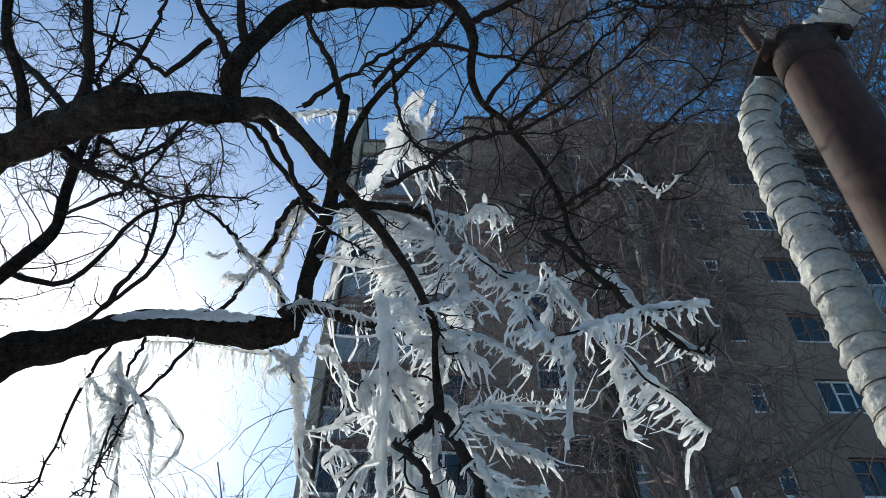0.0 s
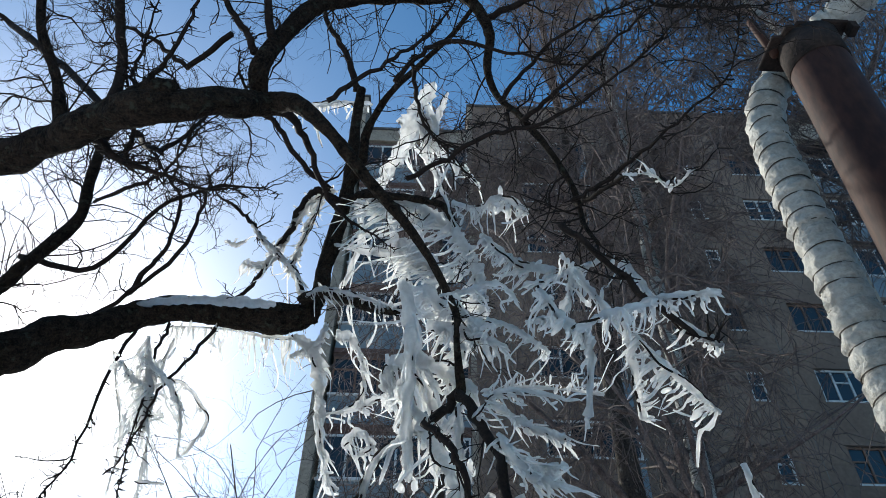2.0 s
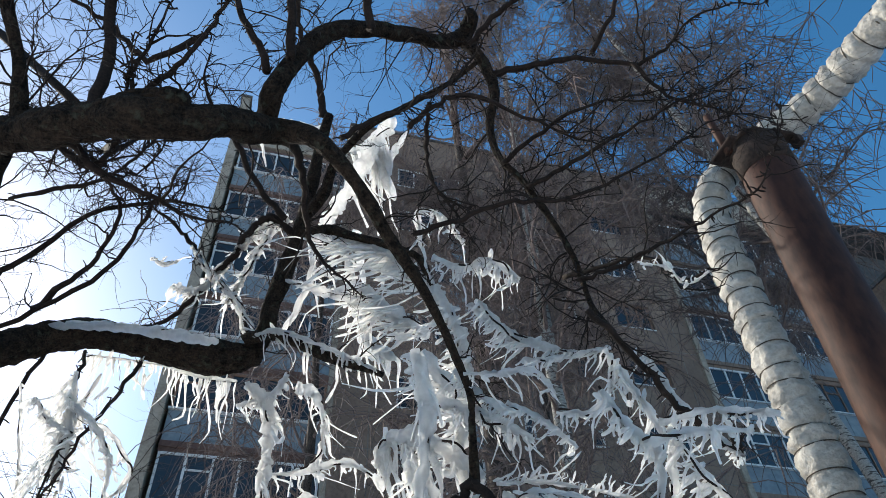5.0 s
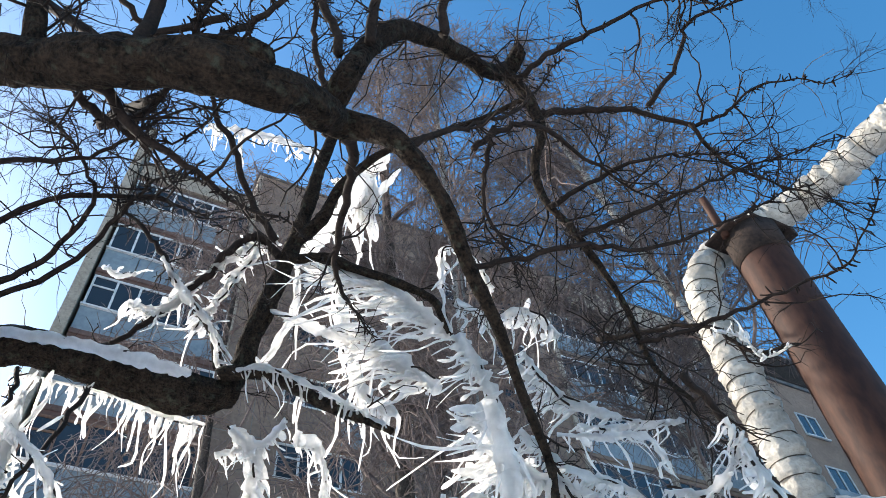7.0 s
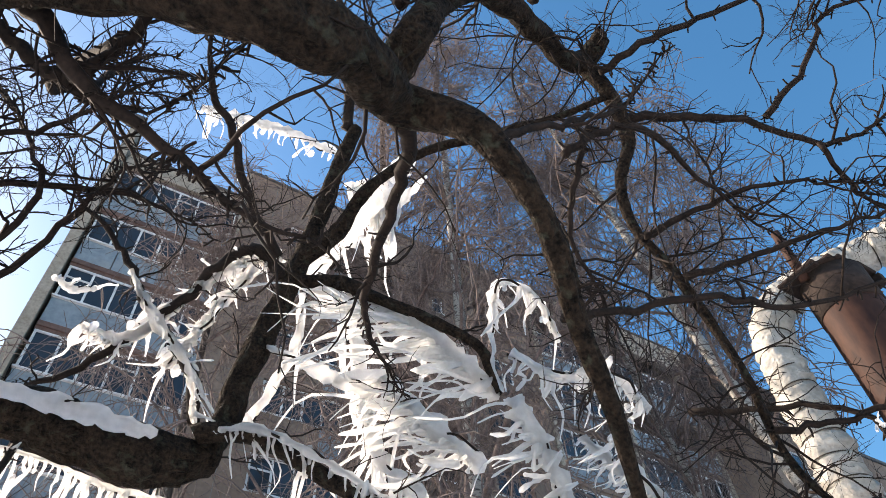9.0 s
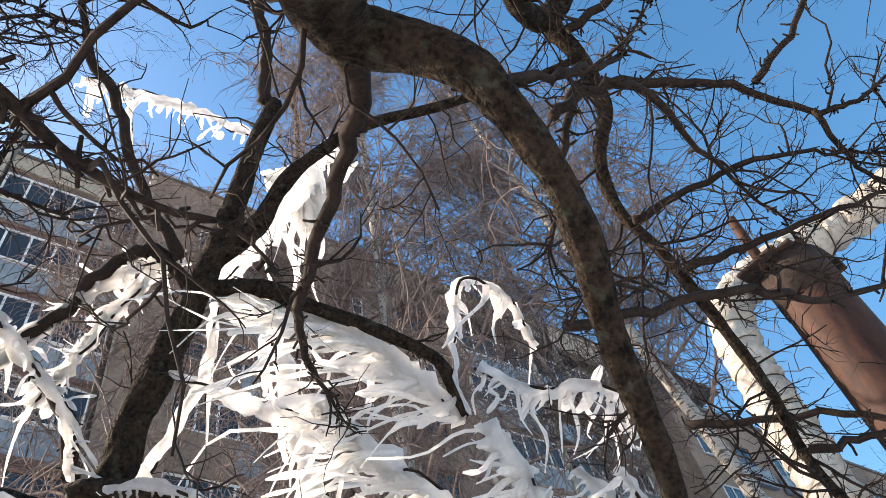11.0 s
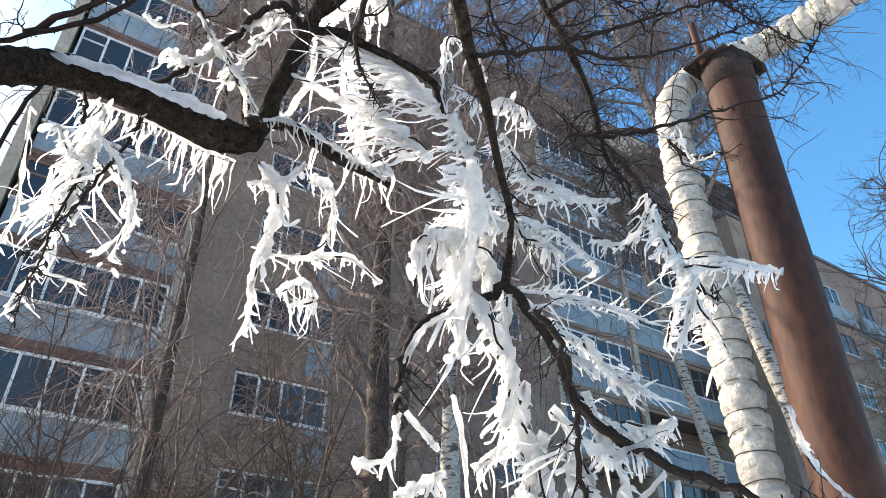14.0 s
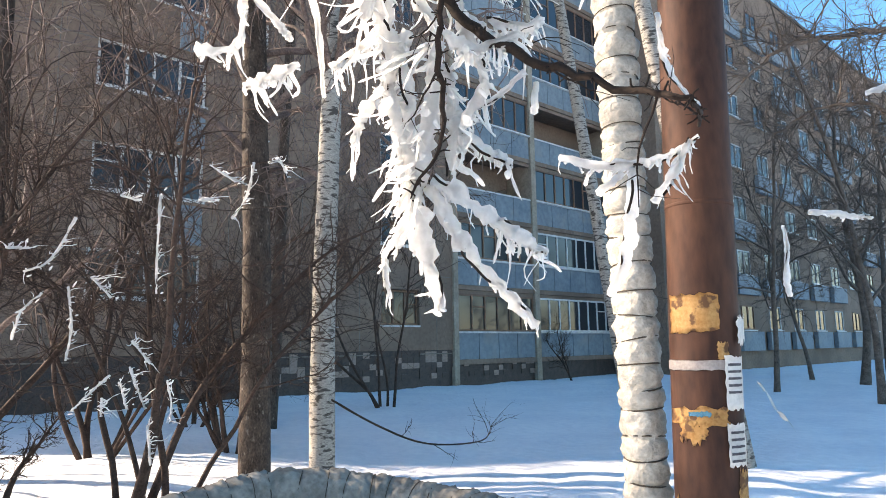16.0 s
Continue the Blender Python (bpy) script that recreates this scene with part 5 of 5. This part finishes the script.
# ---- birches, shrubs and other bare trees ----
def birch(loc, height, r, lean, seed, limbs=30, white=True, bare=2.6):
    rng = np.random.default_rng(seed)
    x, y = loc
    tree = thing("birch_tree", "tall bare birch with white black-marked bark and drooping twigs" if white else "tall bare birch with dark cracked bark and drooping twigs", "tree", (x, y, 0), "birches before the building")
    trunk = smooth_line([(x + lean[0] * u + 0.06 * noise.noise((u * 5, seed, 0)), y + lean[1] * u, -0.2 + (height + 0.2) * u, r * (1 - 0.86 * u) + 0.012) for u in np.linspace(0, 1, 12)], 4)
    t = Tubes()
    t.add(trunk, 12, 0.05, rng)
    mesh_part("trunk", t.mesh("trunk"), M_BIRCH if white else M_BIRCH_OLD, tree)
    arms, fine = Tubes(), Tubes()
    for k in range(limbs):
        u = rng.uniform(bare / height, 0.98)
        q = trunk[int(u * (len(trunk) - 1))]
        a = rng.uniform(0, 2 * math.pi)
        ln = (1.3 + 2.3 * (1 - u)) * rng.uniform(0.7, 1.3)
        arm = crooked(q[:3], (math.cos(a), math.sin(a), rng.uniform(0.7, 1.8)), ln, max(0.008, q[3] * 0.38), 0.005, rng, 8, 0.14, 0.06)
        arms.add(arm, 5)
        for j in range(9):
            w = arm[rng.integers(2, len(arm))]
            sub = crooked(w[:3], rng.normal(0, 1, 3) + np.array([math.cos(a), math.sin(a), 0.4]), ln * 0.42 * rng.uniform(0.5, 1.2), 0.011, 0.006, rng, 5, 0.22, 0.12)
            arms.add(sub, 3, tip=True)
            for h in range(7):
                v0 = sub[rng.integers(1, len(sub))]
                fine.add(crooked(v0[:3], rng.normal(0, 0.8, 3) + np.array([0, 0, -0.25]), rng.uniform(0.35, 1.0), 0.0075, 0.0042, rng, 4, 0.22, 0.3), 3, tip=True)
    tagged(mesh_part("branch_spray", arms.mesh("branch_spray"), M_BIRCH_TWIG, tree), kind="stuff")
    tagged(mesh_part("twig_spray", fine.mesh("twig_spray"), M_BIRCH_TWIG, tree, "fine reddish-brown drooping twigs"), kind="stuff")
    return tree


first = birch((3.78, 6.76), 20.5, 0.13, (0.6, 0.35), 31, 76, True, 3.5)
low, low_twigs = Tubes(), Tubes()
reach = smooth_line([(3.78, 6.72, 0.86, 0.014), (4.12, 6.21, 0.55, 0.012), (4.51, 5.89, 0.36, 0.010), (4.92, 5.5, 0.38, 0.007), (5.0, 5.4, 0.56, 0.003)], 5)
low.add(reach, 6, 0.08, np.random.default_rng(5))
mesh_part("low_branch", low.mesh("low_branch"), M_SHRUB, first, "thin dark branch hanging over the snow")
sprout(low_twigs, reach, np.random.default_rng(6), 10, 0.35, 0.005, 1, 0.7, 0.2, 0.0, 4, 0.2, 0.3)
tagged(mesh_part("twig_spray", low_twigs.mesh("twig_spray"), M_SHRUB, first), kind="stuff")
birch((3.62, 7.95), 21.0, 0.18, (-0.2, 0.5), 32, 62, False, 3.0)
birch((7.65, 3.95), 18.5, 0.12, (-1.9, 2.0), 33, 60, True, 7.5)
birch((9.7, 6.65), 19.0, 0.12, (-2.0, 1.5), 36, 50, True, 8.0)
birch((1.2, 9.8), 14.5, 0.11, (-0.2, 0.3), 34, 40, False, 1.6)
birch((6.0, 12.0), 19.0, 0.12, (0.8, 0.1), 35, 46, False, 6.0)


def shrub(loc, height, stems, seed, label, group, spread=0.42, r=0.04, dense=20, twig=0.011):
    rng = np.random.default_rng(seed)
    x, y = loc
    sh = thing("shrub", label, "shrub", (x, y, 0), group)
    fine = Tubes()
    for k in range(stems):
        a = rng.uniform(0, 2 * math.pi)
        st = crooked((x + 0.2 * math.cos(a), y + 0.2 * math.sin(a), -0.1), (spread * math.cos(a), spread * math.sin(a), 1), height * rng.uniform(0.7, 1.1), r * rng.uniform(0.6, 1.2), 0.006, rng, 10, 0.11)
        t = Tubes()
        t.add(smooth_line(st, 2), 7, 0.06, rng)
        mesh_part("stem", t.mesh("stem"), M_SHRUB, sh)
        sprout(fine, st, rng, dense, height * 0.24, twig, 2, 0.8, 0.26, 0.0, 3, 0.35, 0.25)
    tagged(mesh_part("twig_spray", fine.mesh("twig_spray"), M_SHRUB, sh), kind="stuff")
    return sh


for k, (x, y, h, n) in enumerate(((1.95, 7.2, 4.6, 4), (2.3, 7.1, 4.0, 3), (0.5, 8.3, 4.8, 5), (1.0, 7.7, 1.5, 5), (-0.9, 8.0, 5.0, 5), (4.2, 9.6, 2.6, 7), (2.6, 10.5, 6.5, 6), (-2.2, 10.0, 6.0, 5), (0.2, 11.5, 8.0, 5), (5.0, 13.0, 7.0, 5), (9.5, 13.0, 6.0, 5))):
    shrub((x, y), h, n, 40 + k, "bare brown multi-stemmed shrub standing in snow", "shrubs before the building")


def yard_tree(loc, height, r, seed, fork=2.4, limbs=12):
    """One leaning trunk, rising limbs from a low fork, and fine twigs."""
    rng = np.random.default_rng(seed)
    x, y = loc
    tree = thing("courtyard_tree", "bare grey-brown tree with rising limbs standing in snow", "tree", (x, y, 0), "trees along the courtyard")
    trunk = crooked((x, y, -0.2), (rng.normal(0, 0.05), rng.normal(0, 0.05), 1), height, r, 0.015, rng, 12, 0.05)
    trunk[0, 3] *= 1.25
    t = Tubes()
    t.add(smooth_line(trunk, 3), 12, 0.05, rng)
    mesh_part("trunk", t.mesh("trunk"), M_YARD, tree)
    fine = Tubes()
    for k in range(limbs):
        u = fork / height + (0.92 - fork / height) * k / limbs
        q = trunk[min(int(u * 12), 11)] + (trunk[min(int(u * 12) + 1, 12)] - trunk[min(int(u * 12), 11)]) * (u * 12 % 1)
        a = k * 2.4 + rng.uniform(-0.5, 0.5)
        limb = crooked(q[:3], (math.cos(a), math.sin(a), rng.uniform(0.5, 1.4)), height * 0.42 * (1.15 - u), q[3] * 0.55, 0.01, rng, 8, 0.16)
        t = Tubes()
        t.add(smooth_line(limb, 2), 7, 0.06, rng)
        mesh_part("limb", t.mesh("limb"), M_YARD, tree)
        sprout(fine, limb, rng, 11, height * 0.15, 0.014, 2, 0.8, 0.24, 0.0, 3, 0.2, 0.15)
    tagged(mesh_part("twig_spray", fine.mesh("twig_spray"), M_YARD, tree), kind="stuff")


shrub((22.1, 17.0), 3.0, 3, 60, "bare brown multi-stemmed shrub standing in snow", "shrubs before the building")
for k, (x, y, h, r) in enumerate(((25.0, 7.7, 12, 0.14), (29.8, 12.4, 8, 0.09), (26.8, 9.9, 8, 0.08), (33, 9.0, 12, 0.15), (20, 8.5, 10, 0.08), (36, 5.0, 12, 0.16), (17.5, 5.2, 10, 0.09), (24, 5.5, 12, 0.12))):
    yard_tree((x, y), h, r, 61 + k)

# ---- bare tree standing beside the post, its limbs reaching over the courtyard ----
def side_tree():
    rng = np.random.default_rng(77)
    x, y = 9.14, 1.73
    tree = thing("bare_tree", "bare brown tree with spreading limbs standing in snow", "tree", (x, y, 0), "trees along the courtyard")
    t = Tubes()
    t.add(smooth_line([(x + 0.1, y - 0.1, -0.2, 0.15), (x, y, 1.2, 0.12), (x - 0.02, y + 0.03, 3.0, 0.10), (x + 0.05, y, 5.0, 0.07), (x + 0.1, y, 7.5, 0.03)], 8), 12, 0.05, rng)
    mesh_part("trunk", t.mesh("trunk"), M_YARD, tree)
    for pts in ([
        [(9.14, 1.73, 3.81, 0.05), (8.21, 2.05, 4.65, 0.035), (7.44, 2.50, 4.54, 0.028), (6.81, 2.87, 4.32, 0.02), (6.28, 3.21, 3.81, 0.008)],
        [(9.02, 1.59, 4.64, 0.04), (8.35, 2.00, 5.33, 0.03), (7.42, 2.59, 5.27, 0.022), (6.64, 2.99, 5.36, 0.008)],
        [(8.90, 1.45, 5.53, 0.045), (8.24, 1.88, 6.10, 0.035), (7.63, 2.37, 6.29, 0.025), (7.18, 2.65, 6.74, 0.01)],
        [(9.22, 1.82, 3.24, 0.04), (8.90, 2.33, 3.90, 0.03), (8.59, 2.81, 4.17, 0.022), (8.41, 3.42, 4.06, 0.014), (8.31, 3.92, 3.62, 0.006)]
    ]):
        line = smooth_line(pts, 6)
        line[1:, :3] += rng.normal(0, 0.02, (len(line) - 1, 3))
        t = Tubes()
        t.add(line, 8, 0.06, rng)
        mesh_part("limb", t.mesh("limb"), M_YARD, tree)
        fine = Tubes()
        sprout(fine, line, rng, 26, 0.9, 0.011, 2, 0.8, 0.22, 0.0, 3, 0.2, 0.15)
        tagged(mesh_part("twig_spray", fine.mesh("twig_spray"), M_YARD, tree), kind="stuff")


side_tree()
